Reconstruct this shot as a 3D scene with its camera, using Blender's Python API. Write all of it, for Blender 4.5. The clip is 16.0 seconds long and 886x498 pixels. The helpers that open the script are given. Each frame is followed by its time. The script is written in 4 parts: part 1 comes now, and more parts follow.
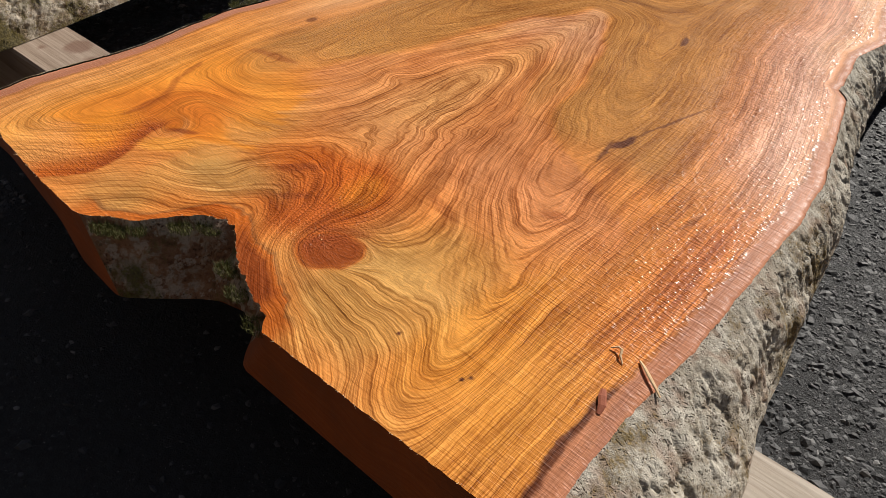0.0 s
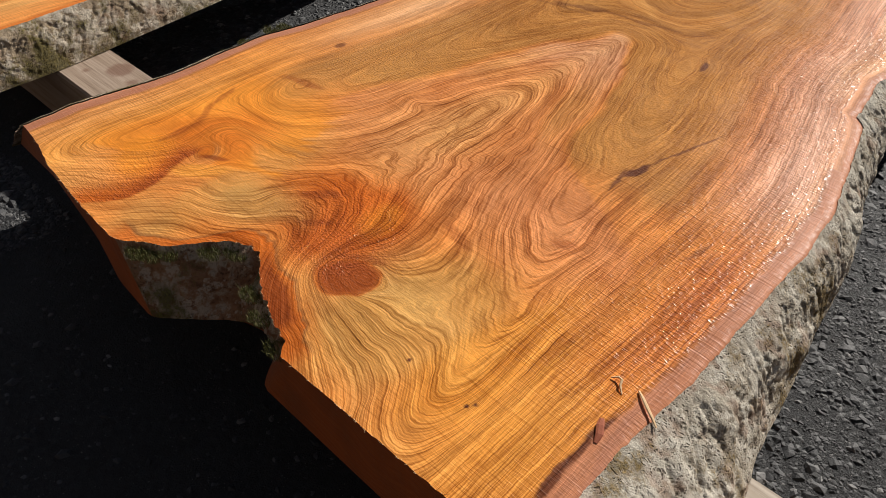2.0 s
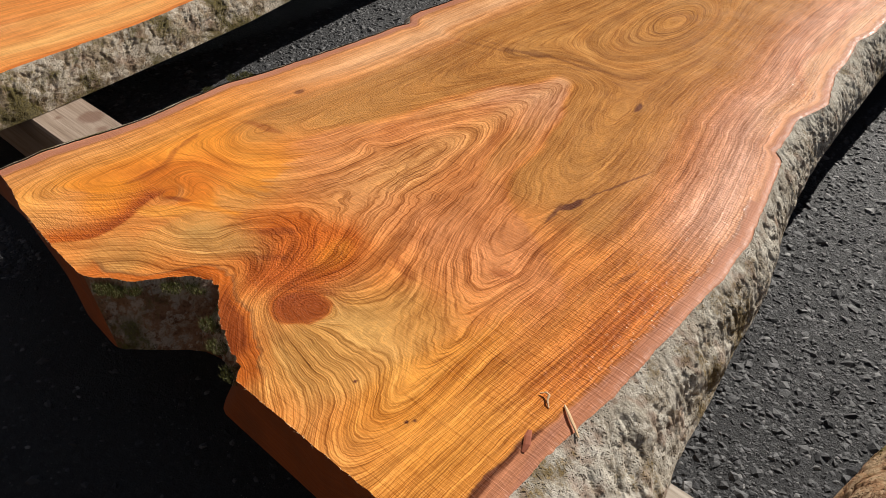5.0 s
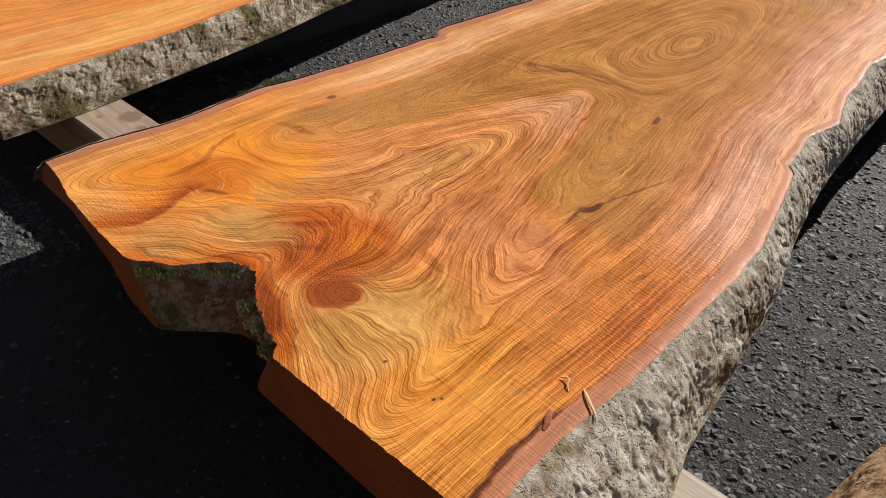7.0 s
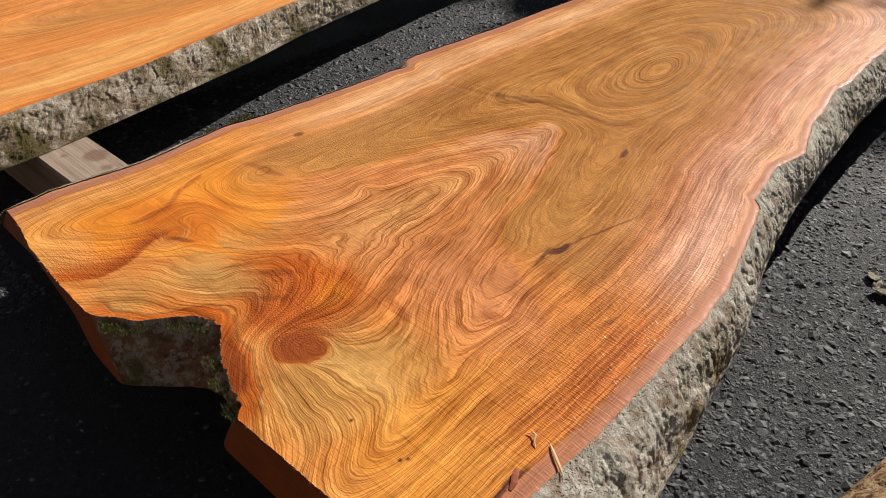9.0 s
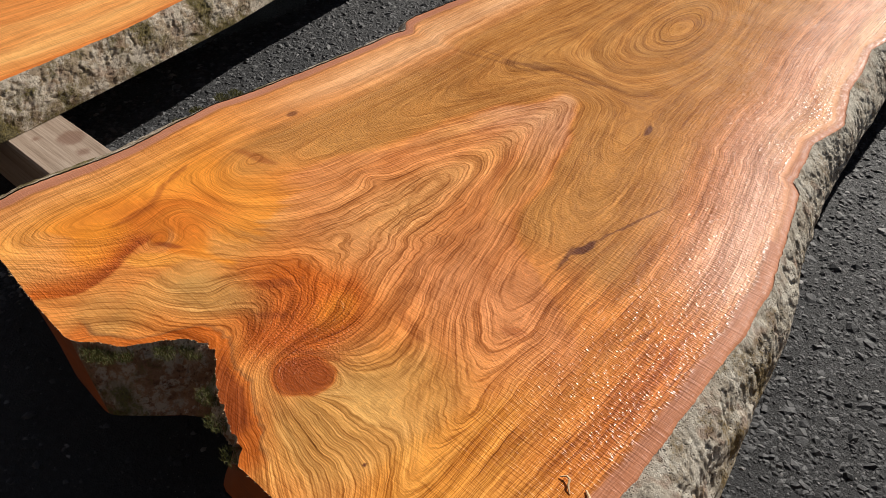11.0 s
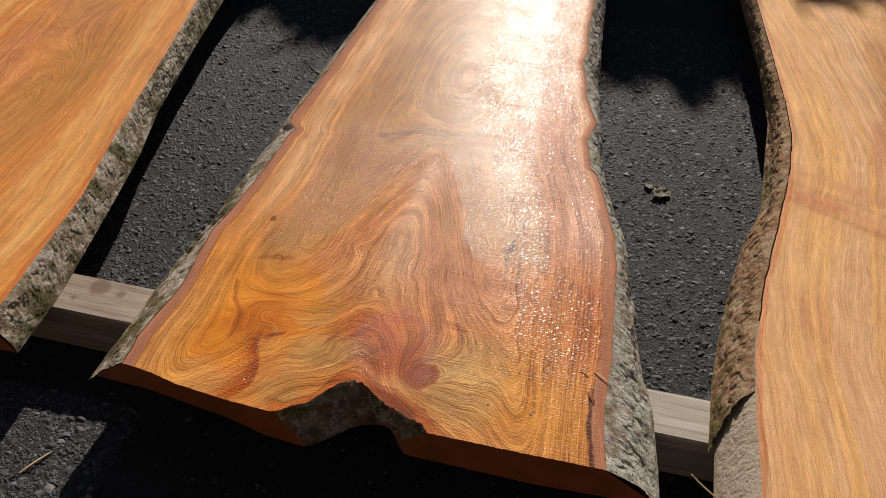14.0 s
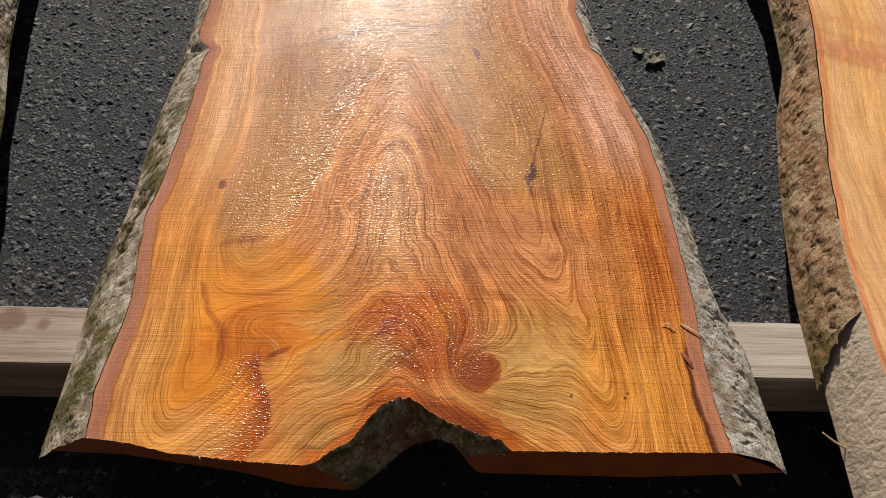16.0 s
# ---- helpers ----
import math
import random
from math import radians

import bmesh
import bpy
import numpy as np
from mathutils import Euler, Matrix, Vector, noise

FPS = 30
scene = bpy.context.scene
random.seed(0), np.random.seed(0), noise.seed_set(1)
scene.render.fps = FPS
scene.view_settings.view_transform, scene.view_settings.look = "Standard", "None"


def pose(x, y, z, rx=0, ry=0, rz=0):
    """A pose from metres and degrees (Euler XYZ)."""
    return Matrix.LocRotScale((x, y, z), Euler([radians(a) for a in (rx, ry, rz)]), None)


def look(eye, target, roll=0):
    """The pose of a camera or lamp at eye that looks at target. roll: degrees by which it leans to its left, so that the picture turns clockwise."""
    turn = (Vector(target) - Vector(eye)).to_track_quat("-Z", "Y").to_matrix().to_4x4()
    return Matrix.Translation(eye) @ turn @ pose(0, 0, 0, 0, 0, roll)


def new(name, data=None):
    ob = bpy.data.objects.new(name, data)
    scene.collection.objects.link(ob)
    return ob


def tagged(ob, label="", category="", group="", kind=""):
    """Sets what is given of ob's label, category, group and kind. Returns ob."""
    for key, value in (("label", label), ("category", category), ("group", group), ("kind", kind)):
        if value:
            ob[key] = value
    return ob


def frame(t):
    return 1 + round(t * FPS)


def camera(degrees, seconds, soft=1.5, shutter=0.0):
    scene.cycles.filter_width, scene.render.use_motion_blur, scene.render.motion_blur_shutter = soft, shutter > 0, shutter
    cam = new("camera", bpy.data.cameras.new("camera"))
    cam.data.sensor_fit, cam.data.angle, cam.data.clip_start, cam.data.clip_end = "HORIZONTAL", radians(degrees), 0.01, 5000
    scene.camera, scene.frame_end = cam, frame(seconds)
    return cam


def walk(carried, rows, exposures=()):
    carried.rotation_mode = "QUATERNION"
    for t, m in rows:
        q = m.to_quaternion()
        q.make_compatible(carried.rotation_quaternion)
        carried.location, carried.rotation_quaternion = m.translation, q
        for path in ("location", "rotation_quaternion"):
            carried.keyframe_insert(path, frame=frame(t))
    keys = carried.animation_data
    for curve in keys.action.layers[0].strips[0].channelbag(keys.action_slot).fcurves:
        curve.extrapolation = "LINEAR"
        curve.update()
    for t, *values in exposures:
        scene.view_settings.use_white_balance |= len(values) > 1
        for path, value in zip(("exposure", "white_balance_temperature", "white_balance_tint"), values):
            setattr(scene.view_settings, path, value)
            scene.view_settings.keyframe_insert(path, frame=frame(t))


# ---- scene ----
cam = camera(56.5, 16.0, soft=0.75)
# seconds, eye, target, roll
PATH = [
    (0, (0.642, -0.529, 0.941), (-0.353, 0.647, -0.334), 2.9),
    (0.5, (0.616, -0.509, 0.960), (-0.396, 0.616, -0.348), 3.1),
    (1, (0.613, -0.516, 0.988), (-0.427, 0.591, -0.313), 2.7),
    (1.5, (0.645, -0.540, 0.982), (-0.413, 0.561, -0.310), 1.9),
    (2, (0.677, -0.514, 1.006), (-0.388, 0.593, -0.275), 1.2),
    (2.5, (0.681, -0.527, 0.989), (-0.383, 0.606, -0.270), 1.7),
    (3, (0.709, -0.578, 0.975), (-0.362, 0.566, -0.268), 1.7),
    (3.5, (0.717, -0.566, 1.003), (-0.350, 0.584, -0.237), 1.3),
    (4, (0.722, -0.544, 1.028), (-0.342, 0.615, -0.206), 1.4),
    (4.2, (0.728, -0.529, 1.052), (-0.333, 0.638, -0.177), 1.5),
    (6.3, (0.826, -0.593, 1.065), (-0.267, 0.600, -0.111), 1.1),
    (6.5, (0.822, -0.606, 1.063), (-0.277, 0.586, -0.107), 1.7),
    (7, (0.808, -0.616, 1.061), (-0.302, 0.573, -0.102), 2.4),
    (7.5, (0.814, -0.607, 1.068), (-0.292, 0.579, -0.103), 2.7),
    (8, (0.811, -0.576, 1.114), (-0.289, 0.606, -0.064), 2.4),
    (8.5, (0.812, -0.569, 1.116), (-0.283, 0.637, -0.043), 2.0),
    (8.7, (0.805, -0.570, 1.121), (-0.284, 0.649, -0.031), 2.0),
    (10.8, (0.657, -0.455, 1.127), (-0.337, 0.715, -0.156), 2.6),
    (11, (0.640, -0.453, 1.136), (-0.353, 0.707, -0.156), 1.9),
    (11.5, (0.676, -0.447, 1.222), (-0.263, 0.647, -0.164), -0.3),
    (12, (0.704, -0.493, 1.578), (-0.133, 0.523, 0.072), -1.8),
    (12.5, (0.722, -0.617, 1.714), (-0.039, 0.526, 0.260), -0.6),
    (13, (0.658, -0.922, 1.693), (-0.005, 0.368, 0.317), 1.5),
    (13.5, (0.542, -1.100, 1.776), (0.028, 0.295, 0.438), 2.0),
    (14, (0.287, -1.212, 1.781), (-0.012, 0.243, 0.441), 2.5),
    (14.5, (0.111, -1.162, 1.722), (-0.050, 0.254, 0.319), 3.0),
    (15, (0.016, -0.936, 1.661), (-0.065, 0.399, 0.173), 1.9),
    (15.5, (-0.068, -0.800, 1.613), (-0.078, 0.442, 0.046), 1.9),
    (16, (-0.116, -0.734, 1.624), (-0.064, 0.460, 0.020), 3.4),
]
EXPOSURE = [(0, 0.19), (1, 0.17), (4, 0.26), (8.5, 0.29), (10.9, 0.22), (11.5, 0.22), (12.6, 0.22), (13.5, -0.02), (14.3, -0.24), (15, -0.16), (16, -0.02)]
walk(cam, [(t, look(eye, target, roll)) for t, eye, target, roll in PATH], EXPOSURE)

# ---------------------------------------------------------------- light
SUN_HEIGHT, SUN_SIDE = 32.5, -4.5
world = bpy.data.worlds.new("sky")
scene.world = world
world.use_nodes = True
wt = world.node_tree
sky = wt.nodes.new("ShaderNodeTexSky")
sky.sky_type, sky.sun_disc = "NISHITA", False
sky.air_density, sky.dust_density = 0.65, 0.25
sky.sun_elevation, sky.sun_rotation = radians(SUN_HEIGHT), radians(SUN_SIDE)
muted = wt.nodes.new("ShaderNodeHueSaturation")
muted.inputs["Saturation"].default_value, muted.inputs["Value"].default_value = 0.6, 0.82
wt.links.new(sky.outputs[0], muted.inputs["Color"])
wt.links.new(muted.outputs[0], wt.nodes["Background"].inputs[0])
wt.nodes["Background"].inputs[1].default_value = 0.05
sun_data = bpy.data.lights.new("sun", "SUN")
sun_data.energy, sun_data.angle, sun_data.color = 5.0, radians(0.53), (1.0, 0.94, 0.86)
sun = new("sun", sun_data)
TO_SUN = Vector((math.sin(radians(SUN_SIDE)) * math.cos(radians(SUN_HEIGHT)),
                 math.cos(radians(SUN_SIDE)) * math.cos(radians(SUN_HEIGHT)), math.sin(radians(SUN_HEIGHT))))
sun.matrix_world = look(TO_SUN * 10, (0, 0, 0))

TOP, UNDER = 0.247, 0.147          # sawn faces of the slabs: upper and lower
rng = np.random.default_rng(7)


# ---------------------------------------------------------------- numbers
def lattice(x, y, seed=0):
    """Smooth value noise in -1..1 on arrays."""
    x, y = np.broadcast_arrays(np.asarray(x, float), np.asarray(y, float))
    i, j = np.floor(x).astype(np.int64), np.floor(y).astype(np.int64)
    fx, fy = x - i, y - j
    fx, fy = fx * fx * fx * (fx * (fx * 6 - 15) + 10), fy * fy * fy * (fy * (fy * 6 - 15) + 10)

    def h(a, b):
        n = (a * 374761393 + b * 668265263 + seed * 974634777) & 0xFFFFFFFF
        n = ((n ^ (n >> 13)) * 1274126177) & 0xFFFFFFFF
        return ((n ^ (n >> 16)) & 0xFFFF) / 32767.5 - 1
    return (h(i, j) * (1 - fx) + h(i + 1, j) * fx) * (1 - fy) + (h(i, j + 1) * (1 - fx) + h(i + 1, j + 1) * fx) * fy


def fbm(x, y, octaves=4, seed=0):
    total, amp = 0.0, 0.5
    for k in range(octaves):
        total = total + amp * lattice(np.asarray(x) * 2 ** k, np.asarray(y) * 2 ** k, seed + k * 17)
        amp *= 0.5
    return total


def curve(pairs):
    """A smooth function through pairs of (place, value)."""
    xs, ys = np.array([p[0] for p in pairs], float), np.array([p[1] for p in pairs], float)

    def f(v):
        v = np.asarray(v, float)
        return sum(np.interp(v + o, xs, ys) * w for o, w in ((-0.012, 0.25), (0, 0.5), (0.012, 0.25)))
    return f


def hill(u, v, cu, cv, su, sv, turn=0.0):
    c, s = math.cos(radians(turn)), math.sin(radians(turn))
    a, b = (u - cu) * c + (v - cv) * s, -(u - cu) * s + (v - cv) * c
    return np.exp(-(a / su) ** 2 - (b / sv) ** 2)


def ramp(x, a, b):
    t = np.clip((x - a) / (b - a), 0, 1)
    return t * t * (3 - 2 * t)


# ---------------------------------------------------------------- meshes
def grid_mesh(name, P, flip=False, floats=None, tone=None):
    ny, nx = P.shape[:2]
    me = bpy.data.meshes.new(name)
    idx = np.arange(ny * nx).reshape(ny, nx)
    q = np.stack([idx[:-1, :-1], idx[:-1, 1:], idx[1:, 1:], idx[1:, :-1]], -1).reshape(-1, 4)
    if flip:
        q = q[:, ::-1]
    me.vertices.add(ny * nx)
    me.vertices.foreach_set("co", np.ascontiguousarray(P, np.float32).ravel())
    me.loops.add(q.size)
    me.loops.foreach_set("vertex_index", np.ascontiguousarray(q, np.int32).ravel())
    me.polygons.add(len(q))
    me.polygons.foreach_set("loop_start", np.arange(0, q.size, 4, dtype=np.int32))
    me.polygons.foreach_set("use_smooth", np.ones(len(q), bool))
    me.update(calc_edges=True)
    for key, values in (floats or {}).items():
        me.attributes.new(key, "FLOAT", "POINT").data.foreach_set("value", np.ascontiguousarray(values, np.float32).ravel())
    if tone is not None:
        rgba = np.ones((ny * nx, 4), np.float32)
        rgba[:, :3] = tone.reshape(-1, 3)
        me.attributes.new("tone", "FLOAT_COLOR", "POINT").data.foreach_set("color", rgba.ravel())
    return me


def mesh_of(name, bm, smooth=False):
    me = bpy.data.meshes.new(name)
    bmesh.ops.recalc_face_normals(bm, faces=bm.faces)
    for f in bm.faces:
        f.smooth = smooth
    bm.to_mesh(me)
    bm.free()
    return me


def part(name, data, material, parent, label=""):
    me = mesh_of(name, data) if isinstance(data, bmesh.types.BMesh) else data
    me.materials.clear()
    me.materials.append(material)
    ob = new(name, me)
    ob.parent = parent
    if label:
        tagged(ob, label)
    return ob


# ---------------------------------------------------------------- materials
class Nodes:
    def __init__(self, name):
        self.mat = bpy.data.materials.new(name)
        self.mat.use_nodes = True
        self.t = self.mat.node_tree
        self.bsdf = self.t.nodes["Principled BSDF"]

    def put(self, target, value):
        if isinstance(value, bpy.types.NodeSocket):
            self.t.links.new(value, target)
        elif value is not None:
            target.default_value = value

    def node(self, kind, props=None, **inputs):
        n = self.t.nodes.new(kind)
        for k, v in (props or {}).items():
            setattr(n, k, v)
        for k, v in inputs.items():
            self.put(n.inputs[int(k[1:]) if k[0] == "i" and k[1:].isdigit() else k.replace("_", " ")], v)
        return n

    def math(self, op, a, b=None, clamp=False):
        n = self.t.nodes.new("ShaderNodeMath")
        n.operation, n.use_clamp = op, clamp
        self.put(n.inputs[0], a)
        self.put(n.inputs[1], b)
        return n.outputs[0]

    def attr(self, name, out="Fac"):
        return self.node("ShaderNodeAttribute", {"attribute_name": name}).outputs[out]

    def place(self):
        return self.node("ShaderNodeNewGeometry").outputs["Position"]

    def scaled(self, vec, sx, sy, sz):
        n = self.node("ShaderNodeMapping", i0=vec)
        n.inputs["Scale"].default_value = (sx, sy, sz)
        return n.outputs[0]

    def noise(self, vec, scale, detail=3.0, rough=0.55, w=None):
        n = self.t.nodes.new("ShaderNodeTexNoise")
        if w is not None:
            n.noise_dimensions = "1D"
            self.put(n.inputs["W"], w)
        else:
            self.put(n.inputs["Vector"], vec)
        n.inputs["Scale"].default_value, n.inputs["Detail"].default_value, n.inputs["Roughness"].default_value = scale, detail, rough
        return n.outputs["Fac"]

    def ramp(self, fac, stops):
        n = self.t.nodes.new("ShaderNodeValToRGB")
        self.put(n.inputs[0], fac)
        e = n.color_ramp.elements
        while len(e) < len(stops):
            e.new(0.5)
        for el, (p, c) in zip(e, stops):
            el.position = p
            el.color = (c, c, c, 1) if isinstance(c, (int, float)) else (*c, 1)
        return n.outputs[0]

    def mix(self, fac, a, b, blend="MIX"):
        n = self.t.nodes.new("ShaderNodeMix")
        n.data_type, n.blend_type = "RGBA", blend
        self.put(n.inputs[0], fac)
        for k, v in ((6, a), (7, b)):
            self.put(n.inputs[k], (*v, 1) if isinstance(v, tuple) and len(v) == 3 else v)
        return n.outputs[2]

    def bump(self, height, distance, strength=1.0, normal=None):
        n = self.node("ShaderNodeBump", Height=height)
        n.inputs["Distance"].default_value, n.inputs["Strength"].default_value = distance, strength
        self.put(n.inputs["Normal"], normal)
        return n.outputs[0]

    def out(self, color=None, rough=None, normal=None, **more):
        self.put(self.bsdf.inputs["Base Color"], (*color, 1) if isinstance(color, tuple) else color)
        self.put(self.bsdf.inputs["Roughness"], rough)
        self.put(self.bsdf.inputs["Normal"], normal)
        for k, v in more.items():
            self.put(self.bsdf.inputs[k.replace("_", " ")], v)
        return self.mat


def sawn_wood(name, gloss, saw=1.0, coat=0.0, spec=0.17, beads=0.0):
    """Flat-sawn, oiled wood: rings by the field 'ring', colour zones by 'tone', saw marks across the board."""
    n = Nodes(name)
    pos, ring, tone = n.place(), n.attr("ring"), n.attr("tone", "Color")
    sep = n.node("ShaderNodeSeparateXYZ", i0=pos)
    x, y = sep.outputs[0], sep.outputs[1]
    # rings: broad, fine and hairline
    stray = n.math("ADD", ring, n.math("MULTIPLY", n.noise(n.scaled(pos, 60.0, 22.0, 1.0), 1.0, 3.0, 0.6), 0.004))
    broad = n.noise(None, 38.0, 1.0, 0.5, w=ring)
    fine = n.noise(None, 170.0, 2.0, 0.7, w=stray)
    hair = n.noise(None, 470.0, 1.0, 0.6, w=stray)
    fibre_at = n.node("ShaderNodeCombineXYZ", i0=n.math("MULTIPLY", stray, 640.0), i1=n.math("MULTIPLY", y, 26.0), i2=n.math("MULTIPLY", x, 26.0)).outputs[0]
    fibre = n.noise(fibre_at, 1.0, 4.0, 0.7)
    fade = n.ramp(n.noise(pos, 9.0, 3.0, 0.6), [(0.34, 0.10), (0.62, 1.0)])
    streak_at = n.node("ShaderNodeCombineXYZ", i0=n.math("MULTIPLY", ring, 62.0), i1=n.math("MULTIPLY", y, 5.5), i2=n.math("MULTIPLY", x, 5.5)).outputs[0]
    streak = n.noise(streak_at, 1.0, 3.0, 0.6)
    late = n.ramp(fine, [(0.32, 1.0), (0.43, 0.45), (0.51, 0.0), (1.0, 0.0)])
    line = n.ramp(fine, [(0.375, 0.0), (0.405, 1.0), (0.43, 0.0), (1.0, 0.0)])
    figure = n.math("MULTIPLY", n.attr("figure"), fade)
    c = n.mix(n.math("MULTIPLY", n.ramp(broad, [(0.35, 0.0), (0.65, 1.0)]), 0.6), tone, n.mix(1.0, tone, (1.25, 1.2, 1.1), "MULTIPLY"))
    c = n.mix(n.math("MULTIPLY", late, n.math("MULTIPLY", figure, 0.55)), c, n.mix(1.0, c, (0.45, 0.32, 0.19), "MULTIPLY"))
    plain = n.math("ADD", n.math("MULTIPLY", n.attr("figure"), 0.8), 0.2, True)
    band = n.noise(None, 88.0, 3.0, 0.65, w=stray)
    c = n.mix(n.math("MULTIPLY", n.ramp(band, [(0.33, 0.95), (0.44, 0.25), (0.47, 0.0), (1.0, 0.0)]), n.math("MULTIPLY", figure, 0.60)), c, n.mix(1.0, c, (0.62, 0.50, 0.38), "MULTIPLY"))
    c = n.mix(n.math("MULTIPLY", n.ramp(band, [(0.0, 0.0), (0.52, 0.0), (0.70, 0.8)]), n.math("MULTIPLY", plain, 0.8)), c, n.mix(1.0, c, (1.16, 1.20, 1.28), "MULTIPLY"))
    c = n.mix(n.math("MULTIPLY", plain, n.ramp(streak, [(0.0, 0.55), (0.33, 0.42), (0.50, 0.0), (1.0, 0.0)])), c, n.mix(1.0, c, (0.48, 0.32, 0.19), "MULTIPLY"))
    c = n.mix(n.math("MULTIPLY", plain, n.ramp(streak, [(0.0, 0.0), (0.52, 0.0), (0.66, 0.9)])), c, n.mix(1.0, c, (1.30, 1.36, 1.45), "MULTIPLY"))
    c = n.mix(n.math("MULTIPLY", line, n.math("MULTIPLY", figure, 0.68)), c, n.mix(1.0, c, (0.30, 0.19, 0.11), "MULTIPLY"))
    c = n.mix(n.math("MULTIPLY", n.ramp(hair, [(0.32, 0.70), (0.48, 0.0), (1.0, 0.0)]), plain), c, n.mix(1.0, c, (0.50, 0.38, 0.28), "MULTIPLY"))
    c = n.mix(n.math("MULTIPLY", n.ramp(fibre, [(0.34, 0.62), (0.50, 0.0), (1.0, 0.0)]), plain), c, n.mix(1.0, c, (0.42, 0.30, 0.22), "MULTIPLY"))
    c = n.mix(n.ramp(fibre, [(0.0, 0.0), (0.53, 0.0), (0.68, 0.5)]), c, n.mix(1.0, c, (1.48, 1.46, 1.36), "MULTIPLY"))
    cloud = n.noise(pos, 5.0, 3.0, 0.6)
    c = n.mix(n.ramp(cloud, [(0.3, 0.35), (0.55, 0.0)]), c, n.mix(1.0, c, (0.80, 0.70, 0.62), "MULTIPLY"))
    # bandsaw marks run across the board
    sway = n.math("ADD", y, n.math("MULTIPLY", n.noise(n.scaled(pos, 3.0, 1.0, 1.0), 1.0, 2.0), 0.02))
    mark = n.noise(None, 190.0, 2.0, 0.7, w=sway)
    wet = n.attr("wet")
    c = n.mix(n.math("MULTIPLY", n.ramp(mark, [(0.32, 0.55), (0.47, 0.0), (1.0, 0.0)]), n.math("MULTIPLY", plain, 0.8)), c, n.mix(1.0, c, (0.66, 0.56, 0.48), "MULTIPLY"))
    bead_at = n.node("ShaderNodeCombineXYZ", i0=n.math("MULTIPLY", n.math("ADD", x, n.math("MULTIPLY", stray, 0.5)), 160.0), i1=n.math("MULTIPLY", sway, 310.0), i2=0.0).outputs[0]
    bead = n.noise(bead_at, 1.0, 1.0, 0.5)
    torn = n.ramp(n.noise(pos, 9.0, 3.0, 0.6), [(0.35, 0.35), (0.6, 1.0)])
    height = n.math("ADD", n.math("MULTIPLY", n.math("MULTIPLY", mark, torn), 0.75 * saw), n.math("MULTIPLY", fibre, 0.18))
    drop = n.ramp(bead, [(0.0, 0.0), (0.45, 0.0), (0.75, 1.0)])
    height = n.math("ADD", height, n.math("MULTIPLY", drop, n.math("SUBTRACT", 0.85, n.math("MULTIPLY", wet, 0.83))))
    normal = n.bump(height, 0.0009, 1.0)
    r = n.math("ADD", n.math("MULTIPLY", n.noise(pos, 14.0, 4.0, 0.6), 0.22), gloss - 0.11)
    shine = n.attr("shine")
    r = n.math("SUBTRACT", r, n.math("MULTIPLY", shine, 0.025))
    # beads of oil left between the saw marks
    oil = n.math("MULTIPLY", n.ramp(bead, [(0.0, 0.0), (0.52, 0.0), (0.57, 1.0)]), n.math("SUBTRACT", 1.0, wet, True))
    oil = n.math("MULTIPLY", oil, beads)
    r = n.math("SUBTRACT", r, n.math("MULTIPLY", oil, 0.26))
    spec = n.math("ADD", n.math("MULTIPLY", oil, 0.38), spec)
    return n.out(c, n.math("MAXIMUM", r, 0.13), normal, Specular_IOR_Level=n.math("MAXIMUM", n.math("ADD", spec, n.math("MULTIPLY", shine, 0.029 if beads else 0.0)), 0.008), Coat_Weight=coat, Coat_Roughness=0.25)


